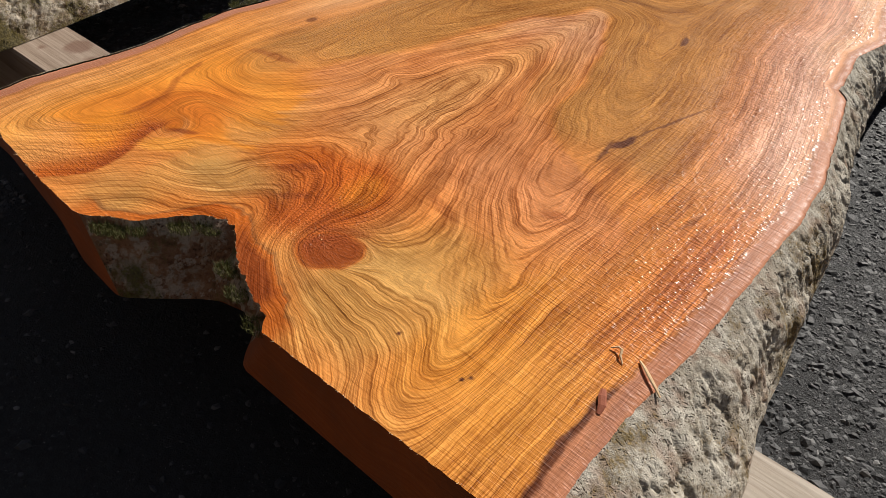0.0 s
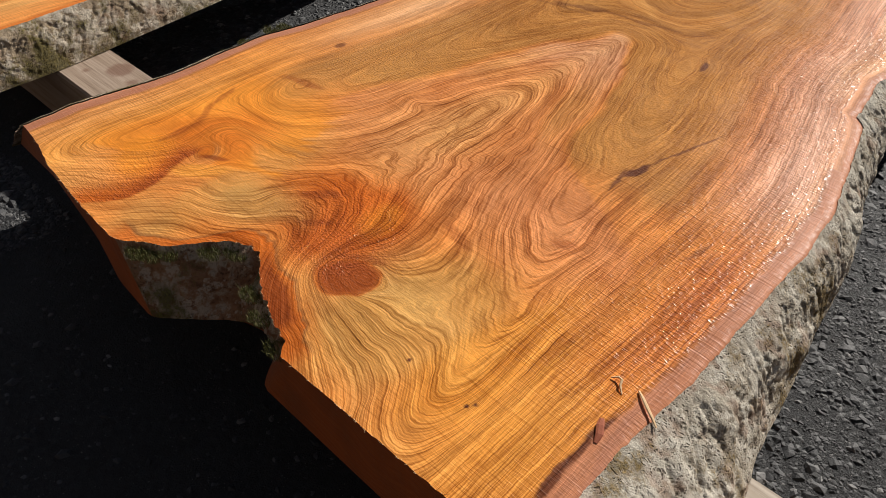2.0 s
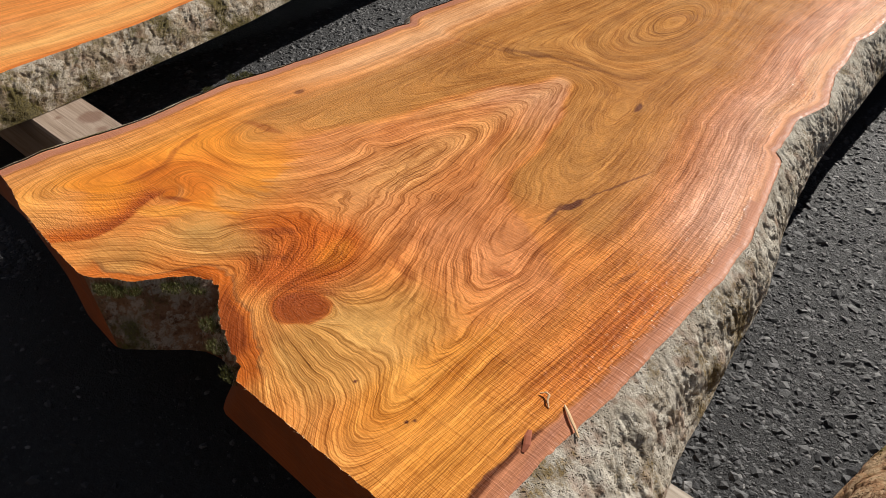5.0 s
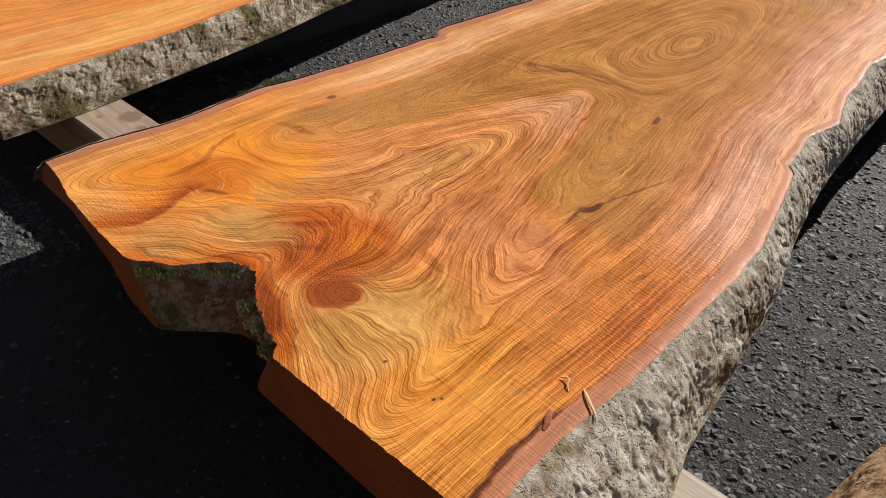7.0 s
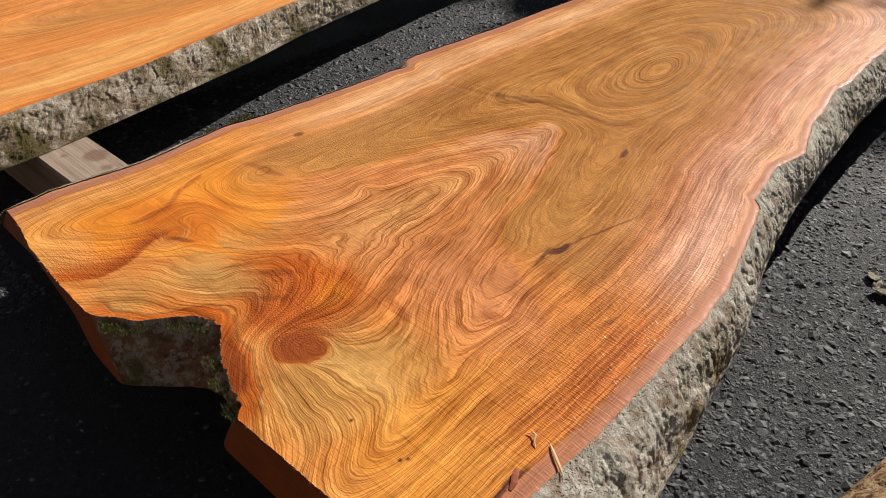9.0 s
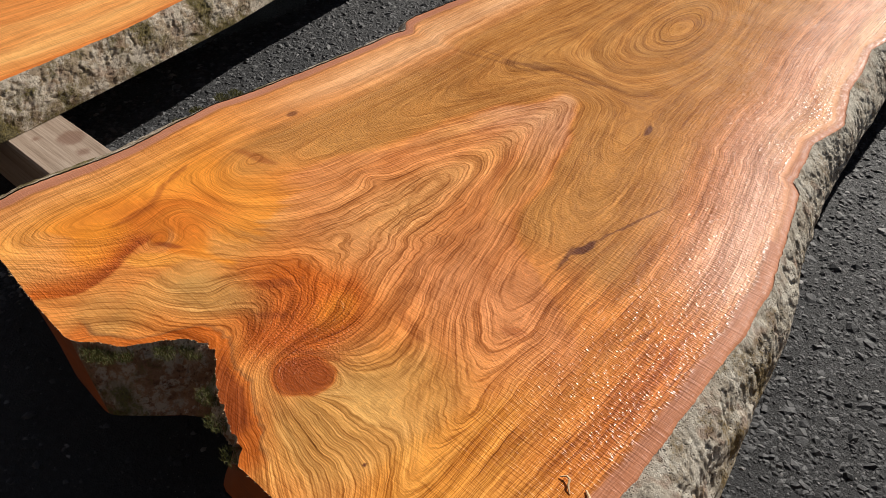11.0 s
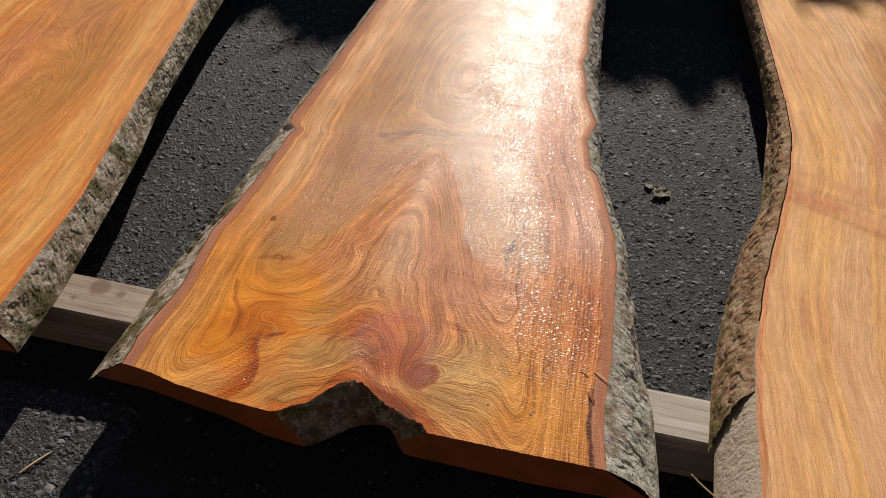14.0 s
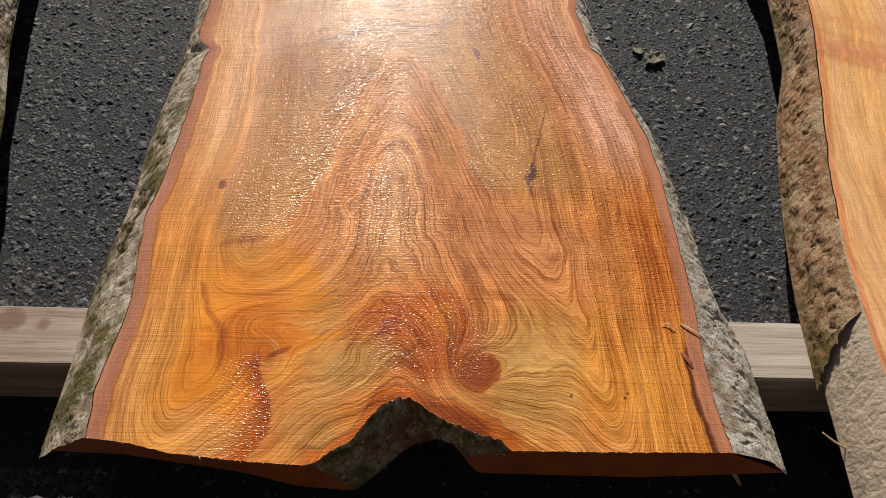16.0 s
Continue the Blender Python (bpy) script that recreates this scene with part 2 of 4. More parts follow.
def bark_material(name, plain, dark, lichen, moss, mossy=0.5, pitted=0.6, grain=1.0):
    """Crusted bark: plates, lichen, moss, pits and a fine grain."""
    n = Nodes(name)
    pos = n.place()
    tilted = n.node("ShaderNodeMapping", i0=pos)
    tilted.inputs["Rotation"].default_value = (0.0, 0.0, radians(-32))
    tilted.inputs["Scale"].default_value = (1.0, 0.8, 1.0)
    big = n.noise(pos, 9.0, 4.0, 0.6)
    mid = n.noise(tilted.outputs[0], 40.0, 6.0, 0.70)
    small = n.noise(pos, 230.0, 4.0, 0.75)
    ridge = n.node("ShaderNodeTexNoise", {"noise_type": "RIDGED_MULTIFRACTAL"}, Vector=tilted.outputs[0], Scale=30.0, Detail=5.0, Roughness=0.55).outputs["Fac"]
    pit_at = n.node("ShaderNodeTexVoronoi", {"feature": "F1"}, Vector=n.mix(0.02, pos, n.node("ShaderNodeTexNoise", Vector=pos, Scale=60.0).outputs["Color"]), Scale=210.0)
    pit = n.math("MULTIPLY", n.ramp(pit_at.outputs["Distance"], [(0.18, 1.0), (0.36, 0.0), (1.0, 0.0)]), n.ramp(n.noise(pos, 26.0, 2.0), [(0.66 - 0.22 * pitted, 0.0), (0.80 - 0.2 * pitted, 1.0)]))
    c = n.mix(n.ramp(mid, [(0.32, 0.0), (0.50, 1.0)]), dark, plain)
    c = n.mix(n.ramp(n.math("ADD", n.math("MULTIPLY", big, 0.45), n.math("MULTIPLY", mid, 0.55)), [(0.50, 0.0), (0.55, 0.95)]), c, lichen)
    c = n.mix(n.ramp(n.math("ADD", n.math("MULTIPLY", n.noise(pos, 34.0, 2.0), 0.5), n.math("MULTIPLY", n.noise(tilted.outputs[0], 120.0, 4.0, 0.7), 0.5)), [(0.53, 0.0), (0.57, 0.8)]), c, n.mix(1.0, lichen, (1.15, 1.16, 1.18), "MULTIPLY"))
    c = n.mix(n.ramp(n.noise(pos, 19.0, 3.0, 0.6), [(0.56, 0.0), (0.66, 0.45)]), c, (0.30, 0.16, 0.10))
    patch = n.math("ADD", n.math("MULTIPLY", n.noise(pos, 7.5, 5.0, 0.7), 0.75), n.math("MULTIPLY", small, 0.25))
    low = n.node("ShaderNodeSeparateXYZ", i0=pos).outputs[2]
    patch = n.math("ADD", patch, n.math("MULTIPLY", n.math("SUBTRACT", 0.200, low), 0.55))
    c = n.mix(n.ramp(patch, [(0.98 - mossy, 0.0), (1.06 - mossy, 0.9)]), c, n.mix(n.ramp(small, [(0.35, 0.0), (0.65, 1.0)]), (moss[0] * 0.3, moss[1] * 0.32, moss[2] * 0.3), moss))
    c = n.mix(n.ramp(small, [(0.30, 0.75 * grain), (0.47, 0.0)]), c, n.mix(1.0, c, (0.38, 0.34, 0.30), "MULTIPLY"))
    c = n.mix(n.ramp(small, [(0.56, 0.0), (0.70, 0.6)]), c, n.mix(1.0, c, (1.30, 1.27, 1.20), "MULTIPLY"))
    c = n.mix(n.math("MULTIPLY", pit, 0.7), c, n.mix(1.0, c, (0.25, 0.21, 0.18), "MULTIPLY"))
    h = n.math("ADD", n.math("MULTIPLY", mid, 0.55), n.math("MULTIPLY", small, 0.28 * grain))
    h = n.math("ADD", h, n.math("SUBTRACT", n.math("MULTIPLY", ridge, 0.22), n.math("MULTIPLY", pit, 0.85)))
    return n.out(c, 0.9, n.bump(h, 0.0070, 1.0), Specular_IOR_Level=0.2)


def end_grain():
    n = Nodes("cut end grain")
    pos = n.place()
    sep = n.node("ShaderNodeSeparateXYZ", i0=pos)
    arc = n.math("ADD", n.math("MULTIPLY", sep.outputs[2], 1.0), n.math("MULTIPLY", n.noise(pos, 4.0, 2.0), 0.12))
    rings = n.noise(None, 160.0, 2.0, 0.6, w=arc)
    c = n.mix(rings, (0.36, 0.075, 0.014), (0.52, 0.14, 0.030))
    c = n.mix(n.ramp(n.noise(pos, 12.0, 4.0), [(0.35, 0.6), (0.6, 0.0)]), c, (0.26, 0.08, 0.025))
    saw = n.noise(n.scaled(pos, 40.0, 40.0, 420.0), 1.0, 2.0)
    return n.out(c, 0.6, n.bump(saw, 0.0012, 0.8))


def stone_ground(name, light, dark):
    n = Nodes(name)
    pos = n.place()
    grain = n.noise(pos, 420.0, 3.0, 0.7)
    pebble = n.node("ShaderNodeTexVoronoi", {"feature": "F1"}, Vector=pos, Scale=120.0)
    wash = n.noise(pos, 2.2, 5.0, 0.6)
    pebble.inputs["Randomness"].default_value = 1.0
    c = n.mix(n.ramp(grain, [(0.3, 0.0), (0.7, 1.0)]), dark, light)
    c = n.mix(0.35, c, n.mix(n.node("ShaderNodeSeparateXYZ", i0=pebble.outputs["Color"]).outputs[0], dark, light))
    c = n.mix(n.ramp(wash, [(0.35, 0.55), (0.6, 0.0)]), c, n.mix(1.0, c, (0.6, 0.6, 0.62), "MULTIPLY"))
    c = n.mix(n.ramp(n.noise(pos, 300.0, 1.0), [(0.70, 0.0), (0.76, 0.8)]), c, (0.30, 0.29, 0.27))
    h = n.math("ADD", n.math("MULTIPLY", n.noise(pos, 110.0, 5.0, 0.7), 1.0), n.math("MULTIPLY", grain, 0.5))
    return n.out(c, n.ramp(wash, [(0.3, 0.42), (0.7, 0.75)]), n.bump(h, 0.006, 1.0), Specular_IOR_Level=0.3)


def chip_stone():
    n = Nodes("crushed stone")
    pos = n.place()
    per = n.node("ShaderNodeNewGeometry").outputs["Random Per Island"]
    c = n.ramp(per, [(0.0, (0.030, 0.031, 0.033)), (0.6, (0.066, 0.067, 0.071)), (0.95, (0.110, 0.111, 0.113)), (1.0, (0.24, 0.235, 0.23))])
    c = n.mix(n.ramp(n.noise(pos, 260.0, 3.0), [(0.35, 0.5), (0.6, 0.0)]), c, n.mix(1.0, c, (0.55, 0.55, 0.56), "MULTIPLY"))
    return n.out(c, 0.58, n.bump(n.noise(pos, 500.0, 3.0), 0.001, 0.8), Specular_IOR_Level=0.3)


def rough_timber():
    n = Nodes("weathered sawn timber")
    pos = n.place()
    per = n.node("ShaderNodeObjectInfo").outputs["Random"]
    grain = n.noise(n.scaled(pos, 5.0, 150.0, 150.0), 1.0, 4.0, 0.65)
    wide = n.noise(n.scaled(pos, 1.6, 34.0, 34.0), 1.0, 3.0, 0.6)
    c = n.mix(n.ramp(wide, [(0.35, 0.0), (0.65, 1.0)]), (0.40, 0.33, 0.26), (0.56, 0.49, 0.41))
    c = n.mix(n.ramp(grain, [(0.30, 0.7), (0.5, 0.0)]), c, (0.20, 0.14, 0.09))
    blur = n.math("MULTIPLY", n.noise(pos, 60.0, 4.0, 0.6), 0.022)
    for sx, sy, sr in ((-0.957, 0.160, 0.034), (-0.890, 0.150, 0.018), (-1.005, 0.105, 0.012), (0.62, 0.02, 0.02)):
        far_off = n.node("ShaderNodeVectorMath", {"operation": "DISTANCE"}, i0=pos, i1=(sx, sy, UNDER)).outputs["Value"]
        c = n.mix(n.math("MULTIPLY", n.ramp(n.math("ADD", far_off, blur), [(0.0, 1.0), (sr, 1.0), (sr + 0.012, 0.0)]), 0.7), c, (0.22, 0.115, 0.075))
    span = n.math("ADD", n.node("ShaderNodeSeparateXYZ", i0=pos).outputs[0], n.math("MULTIPLY", n.noise(n.scaled(pos, 3.0, 20.0, 20.0), 1.0, 4.0), 0.25))
    c = n.mix(n.ramp(n.math("MULTIPLY", span, -1.0), [(0.0, 0.0), (0.55, 0.0), (0.75, 0.75)]), c, n.mix(1.0, c, (0.66, 0.54, 0.47), "MULTIPLY"))
    sawm = n.noise(n.scaled(pos, 190.0, 8.0, 8.0), 1.0, 2.0)
    return n.out(c, 0.8, n.bump(n.math("ADD", grain, n.math("MULTIPLY", sawm, 0.5)), 0.0015, 0.8))


def plain_rough(name, a, b, scale=60.0, rough=0.8, relief=0.001):
    n = Nodes(name)
    f = n.noise(n.place(), scale, 4.0, 0.6)
    return n.out(n.mix(f, a, b), rough, n.bump(f, relief, 0.8))


OILED = sawn_wood("oiled crotch wood", 0.36, 1.0, 0.0, 0.045, 1.0)
SAWN = sawn_wood("sawn orange wood", 0.62, 0.4, 0.0, 0.12)
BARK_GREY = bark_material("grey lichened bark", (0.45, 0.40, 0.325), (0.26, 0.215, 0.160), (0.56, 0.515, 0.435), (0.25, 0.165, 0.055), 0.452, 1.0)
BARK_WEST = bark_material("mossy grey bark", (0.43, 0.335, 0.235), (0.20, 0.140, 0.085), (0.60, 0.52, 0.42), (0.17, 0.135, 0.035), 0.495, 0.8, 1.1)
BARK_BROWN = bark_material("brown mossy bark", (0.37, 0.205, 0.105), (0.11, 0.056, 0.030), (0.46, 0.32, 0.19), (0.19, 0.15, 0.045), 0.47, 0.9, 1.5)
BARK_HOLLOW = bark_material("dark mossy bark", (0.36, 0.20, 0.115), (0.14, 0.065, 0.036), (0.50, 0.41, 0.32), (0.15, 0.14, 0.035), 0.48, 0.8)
END = end_grain()
GROUND = stone_ground("compacted dark stone", (0.046, 0.047, 0.051), (0.010, 0.0103, 0.0115))
CHIP = chip_stone()
TIMBER = rough_timber()
SPLINTER = plain_rough("pale splinter", (0.78, 0.56, 0.33), (0.60, 0.38, 0.19))
DRY_LEAF = plain_rough("dry leaf", (0.30, 0.26, 0.18), (0.12, 0.10, 0.07))
RED_CHIP = plain_rough("red wood chip", (0.36, 0.09, 0.03), (0.22, 0.05, 0.02))
BARE_SAP = plain_rough("bare sapwood", (0.27, 0.20, 0.135), (0.66, 0.53, 0.39), 120.0, 0.85, 0.004)
MOSS = plain_rough("moss", (0.22, 0.21, 0.06), (0.06, 0.065, 0.02), 150.0)
LEAF = plain_rough("hedge leaf", (0.05, 0.09, 0.025), (0.09, 0.13, 0.04), 9.0)
BOARD = plain_rough("dark sky-block board", (0.06, 0.042, 0.03), (0.10, 0.07, 0.05), 20.0)
STEM = plain_rough("hedge stem", (0.10, 0.075, 0.05), (0.06, 0.045, 0.03), 30.0)

# ---------------------------------------------------------------- ground
bm = bmesh.new()
bmesh.ops.create_grid(bm, x_segments=8, y_segments=8, size=400)
ground = new("ground", mesh_of("ground", bm))
ground.data.materials.append(GROUND)
tagged(ground, "dark grey compacted crushed-stone yard surface", "ground", kind="structure")


def scatter_chips():
    """Loose angular stone chips pressed into the yard, in one mesh."""
    count = 98000
    strip = rng.integers(0, 20, count)
    px = np.where(strip < 9, rng.uniform(0.25, 0.98, count), np.where(strip < 17, rng.uniform(-1.38, -0.68, count), np.where(strip < 19, rng.uniform(-1.15, -0.72, count), rng.uniform(-1.6, 1.2, count))))
    py = np.where(strip < 17, rng.uniform(0.1, 1.0, count) ** 1.25 * 2.5, np.where(strip < 19, rng.uniform(-0.55, -0.1, count), rng.uniform(-1.0, 0.1, count)))
    size = np.clip(np.exp(rng.normal(math.log(0.0033), 0.52, count)), 0.0018, 0.0145)
    base = np.array([(1, 0, 0), (0.3, 0.95, 0), (-0.8, 0.6, 0), (-0.8, -0.6, 0), (0.3, -0.95, 0), (0.35, 0.25, 1), (-0.4, 0.3, 0.9), (-0.05, -0.5, 0.95)])
    faces = [(0, 1, 5), (1, 2, 6), (1, 6, 5), (2, 3, 6), (3, 4, 7), (3, 7, 6), (4, 0, 7), (0, 5, 7), (5, 6, 7)]
    V = base[None] * (1 + rng.uniform(-0.35, 0.35, (count, 8, 3)))
    V = V * size[:, None, None] * np.stack([rng.uniform(0.8, 1.5, count), rng.uniform(0.7, 1.1, count), rng.uniform(0.20, 0.52, count)], -1)[:, None]
    a = rng.uniform(0, 6.283, count)
    c, s = np.cos(a)[:, None], np.sin(a)[:, None]
    X, Y = V[:, :, 0] * c - V[:, :, 1] * s + px[:, None], V[:, :, 0] * s + V[:, :, 1] * c + py[:, None]
    Z = V[:, :, 2] + rng.uniform(-0.25, 0.25, (count, 1)) * V[:, :, 0] - 0.0006
    verts = np.stack([X, Y, Z], -1).reshape(-1, 3)
    tri = (np.array(faces)[None] + (np.arange(count) * 8)[:, None, None]).reshape(-1, 3)
    me = bpy.data.meshes.new("stone_chips")
    me.from_pydata(verts.tolist(), [], tri.tolist())
    me.materials.append(CHIP)
    return tagged(new("stone_chips", me), "loose angular dark grey stone chips on the yard", "gravel", kind="stuff")


scatter_chips()


# ---------------------------------------------------------------- timber bearers
def bearer(x0, x1, y0, y1, z1, label):
    bm = bmesh.new()
    nx = 60
    prof = [(y0, 0.004), (y0 - 0.001, z1 - 0.004), (y0 + 0.004, z1), (y1 - 0.004, z1), (y1, z1 - 0.005), (y1, 0.004)]
    rows = []
    for i in range(nx + 1):
        x = x0 + (x1 - x0) * i / nx
        rows.append([bm.verts.new((x, y + 0.0015 * noise.noise((x * 7, y * 30, 1)), z + 0.0012 * noise.noise((x * 6, z * 30, 5)) - 0.003)) for y, z in prof])
    for a, b in zip(rows, rows[1:]):
        for k in range(len(prof)):
            j = (k + 1) % len(prof)
            bm.faces.new((a[k], a[j], b[j], b[k]))
    bm.faces.new(rows[0])
    bm.faces.new(rows[-1][::-1])
    ob = new("timber_bearer", mesh_of("timber_bearer", bm))
    ob.data.materials.append(TIMBER)
    return tagged(ob, label, "timber bearer", "bearers under the slabs")


bearer(-2.1, 1.75, 0.057, 0.194, UNDER + 0.001, "weathered square-sawn softwood bearer lying on the yard under the slabs")
bearer(-2.3, 1.9, 3.16, 3.30, UNDER + 0.001, "weathered square-sawn softwood bearer under the far slab ends")


# ---------------------------------------------------------------- slabs
def ragged(f, seed, fine=0.0011):
    return lambda v: f(v) + fine * 1.6 * lattice(np.asarray(v) * 24, seed + 0.3, seed) + fine * lattice(np.asarray(v) * 85, seed + 0.7, seed) + fine * 0.5 * lattice(np.asarray(v) * 240, seed + 0.9, seed)


def bark_strip(edge, foot, v0, v1, side, seed, rows, lumps=1.0, bulge=0.012, across=56, out=0.0):
    """The waney side of a slab, from the sawn edge down and out to the foot. side: -1 faces -x, +1 faces +x. v0: where it starts, per height."""
    w = np.linspace(0, 1, across)[None]
    start = v0(w) if callable(v0) else v0 + 0 * w
    v = start + (v1 - start) * np.linspace(0, 1, rows)[:, None]
    e, f = edge(v), foot(v)
    u = e + (f - e) * w ** 0.85 + side * (bulge * np.sin(np.pi * w) + out * np.minimum(1, w * 6 + 0.3))
    z = TOP + (UNDER - TOP) * w + 0 * v
    slant = np.abs(fbm(v * 40 + w * 4.5, w * 2.2 - v * 9, 4, seed))
    crust = fbm(v * 14, w * 2.2 + v * 4, 4, seed + 3)
    pits = np.minimum(0.06, fbm(v * 95, w * 11, 3, seed + 5))
    flake = np.clip(fbm(v * 38, w * 5.2 + v * 6, 4, seed + 21) * 3.2, -0.5, 0.5)
    d = ((0.009 + 0.019 * ramp(w + 0.25 * crust, 0.70, 0.25)) * (np.minimum(slant * 1.7, 0.22) - 0.12) + 0.006 * crust + 0.0030 * flake + 0.0030 * pits + 0.010 * fbm(v * 5, w * 1.5, 3, seed + 9)) * lumps
    d = d * np.minimum(1, w * 6 + 0.03) * np.minimum(1, (1 - w) * 6 + 0.25)
    u = u + side * d * 0.85
    z = z + d * 0.45 * np.minimum(1, w * 4)
    P = np.stack([u, v, z], -1)
    return grid_mesh("bark_edge", P, flip=(side < 0))


def slab(name, label, left, right, left_foot, right_foot, end, far, material, paint, barks, nu, nv, split=None, hollow=None, seeds=(1, 2), group="", power=1.5, spread=None):
    root = tagged(new(name), label, "wood slab", group)
    root.location = (0, 0, 0)
    s = np.linspace(0, 1, nu)[None]
    t = (np.linspace(0, 1, nv) ** power)[:, None]
    u_end = left(end(0.0)) + s * (right(end(1.0)) - left(end(0.0)))
    v0 = end(s)
    v = v0 + (far - v0) * t
    keep = np.exp(-(v - v0) / 0.05)
    u = left(v) + s * (right(v) - left(v))
    u = u * (1 - keep) + (u_end + 0 * v) * keep
    ring, tone, figure, wet, shine = paint(u, v, left(v), right(v), v0)
    ds, dt = np.gradient(ring, axis=1) / np.gradient(u, axis=1), np.gradient(ring, axis=0) / np.gradient(v, axis=0)
    figure = figure * (0.25 + 0.75 * ramp(np.hypot(ds, dt), 0.10, 0.42))
    P = np.stack([u, v, np.full_like(u, TOP)], -1)
    edge_d = np.minimum(u - left(v), right(v) - u)
    P[..., 2] -= 0.0025 * np.exp(-np.maximum(edge_d, 0) / 0.006)
    part("sawn_face", grid_mesh("sawn_face", P, floats={"ring": ring, "figure": figure, "wet": np.clip(wet, 0, 1), "shine": shine}, tone=tone), material, root)
    for k, (edge, foot, side) in enumerate(((left, left_foot, -1), (right, right_foot, 1))):
        spec = barks[k]
        vs = float(end(0.0 if side < 0 else 1.0))
        if len(spec) > 5:       # bark broken off near the end: bare sapwood, then bark proud of it
            part("bare_edge", bark_strip(edge, foot, vs, spec[5] + 0.25, side, seeds[k] + 40, 260, 0.35, spec[3]), BARE_SAP, root, "bare weathered sapwood where the bark fell off")
            begin = lambda w: spec[5] - 0.13 * w + 0.035 * lattice(w * 5, 0.5, 3) + 0.012 * lattice(w * 17, 0.5, 4)
            part("bark_edge", bark_strip(edge, foot, begin, far, side, seeds[k], spec[1], spec[2], spec[3], out=0.014), spec[0], root, spec[4])
            continue
        part("bark_edge", bark_strip(edge, foot, vs, far, side, seeds[k], spec[1], spec[2], spec[3]), spec[0], root, spec[4])
    # cut ends and underside
    n = nu
    top_line = P[0]
    sb = np.linspace(0, 1, n)
    foot_u = left_foot(end(0.0)) + sb * (right_foot(end(1.0)) - left_foot(end(0.0)))
    if spread:
        foot_u = np.interp(top_line[:, 0], *spread)
    foot_v = end(sb) if hollow is None else hollow(foot_u)
    w = np.linspace(0, 1, 14)[:, None]
    U, V = top_line[None, :, 0] * (1 - w) + foot_u[None] * w, top_line[None, :, 1] * (1 - w) + foot_v[None] * w
    Z = top_line[None, :, 2] * (1 - w) + UNDER * w
    E = np.stack([U, V, Z], -1)
    cuts = [(0, n - 1, END, "cut_end")] if split is None else [(0, int(split[0] * n), END, "cut_end"), (int(split[0] * n), int(split[1] * n), BARK_HOLLOW, "bark_hollow"), (int(split[1] * n), n - 1, END, "cut_end")]
    for a, b, mat, nm in cuts:
        Q = E[:, a:b + 1].copy()
        if nm == "bark_hollow":
            k = np.sin(np.pi * np.linspace(0, 1, b + 1 - a))[None] ** 0.6 * np.minimum(1, np.minimum(w * 6, (1 - w) * 6 + 0.15))
            Q[..., 1] += k * (0.030 * fbm(Q[..., 0] * 34, Q[..., 2] * 30, 4, 4) - 0.010 * np.abs(fbm(Q[..., 0] * 90, Q[..., 2] * 60, 3, 8)))
            Q[..., 2] += k * 0.008 * fbm(Q[..., 0] * 60 + 9, Q[..., 2] * 50, 3, 6)
        part(nm, grid_mesh(nm, Q, flip=True), mat, root, "hollow lined with dark mossy bark" if nm == "bark_hollow" else "")
    if split:
        # fibres torn out along the cut edge
        count = 550
        pick = rng.integers(2, n - 2, count)
        root_at = top_line[pick] + np.stack([rng.normal(0, 0.001, count), rng.normal(0.0005, 0.0008, count), np.full(count, 0.0004)], -1)
        reach = rng.exponential(0.0012, count)[:, None] + 0.0006
        aim = np.stack([rng.normal(0, 0.8, count), rng.uniform(-1.2, 0.2, count), rng.uniform(0.1, 1.2, count)], -1)
        thin = np.stack([rng.uniform(0.0003, 0.0006, count), np.zeros(count), np.zeros(count)], -1)
        blades = np.stack([root_at - thin, root_at + thin, root_at + aim * reach], 1).reshape(-1, 3)
        fuzz = bpy.data.meshes.new("torn_fibre")
        fuzz.from_pydata(blades.tolist(), [], np.arange(count * 3).reshape(-1, 3).tolist())
        tagged(part("torn_fibre", fuzz, SPLINTER, root, "pale fibres torn out by the saw"), kind="stuff")
    vb = foot_v[None, ::6] + (far - foot_v[None, ::6]) * np.linspace(0, 1, 40)[:, None]
    sbb = sb[None, ::6]
    ub = left_foot(vb) + sbb * (right_foot(vb) - left_foot(vb))
    ub[0] = foot_u[::6]
    part("underside", grid_mesh("underside", np.stack([ub, vb, np.full_like(ub, UNDER)], -1), flip=True), END, root)
    return root


C = {k: np.array(v) * (1.0, 1.06, 1.24) for k, v in dict(
    base=(0.72, 0.262, 0.056), pale=(0.84, 0.43, 0.125), amber=(0.78, 0.265, 0.026), red=(0.55, 0.120, 0.014), olive=(0.46, 0.208, 0.050),
    sheen_pink=(0.80, 0.43, 0.26), pink=(0.64, 0.245, 0.095), grey=(0.52, 0.295, 0.085), gold=(0.80, 0.33, 0.05), straw=(0.80, 0.43, 0.190), inner=(0.46, 0.190, 0.100), knot=(0.26, 0.055, 0.015), dark=(0.14, 0.045, 0.022), sand=(0.66, 0.325, 0.082)).items()}


def blend(tone, colour, weight):
    w = np.clip(weight, 0, 1)[..., None]
    return tone * (1 - w) + C[colour] * w


def softmin(a, b, k):
    h = np.clip(0.5 + 0.5 * (b - a) / k, 0, 1)
    return b * (1 - h) + a * h - k * h * (1 - h)


def along(pairs):
    """A line through pairs of (place, value), values softly rounded."""
    xs, ys = np.array([p[0] for p in pairs], float), np.array([p[1] for p in pairs], float)
    return lambda v: sum(np.interp(v + o, xs, ys) for o in (-0.03, -0.015, 0.0, 0.015, 0.03)) / 5


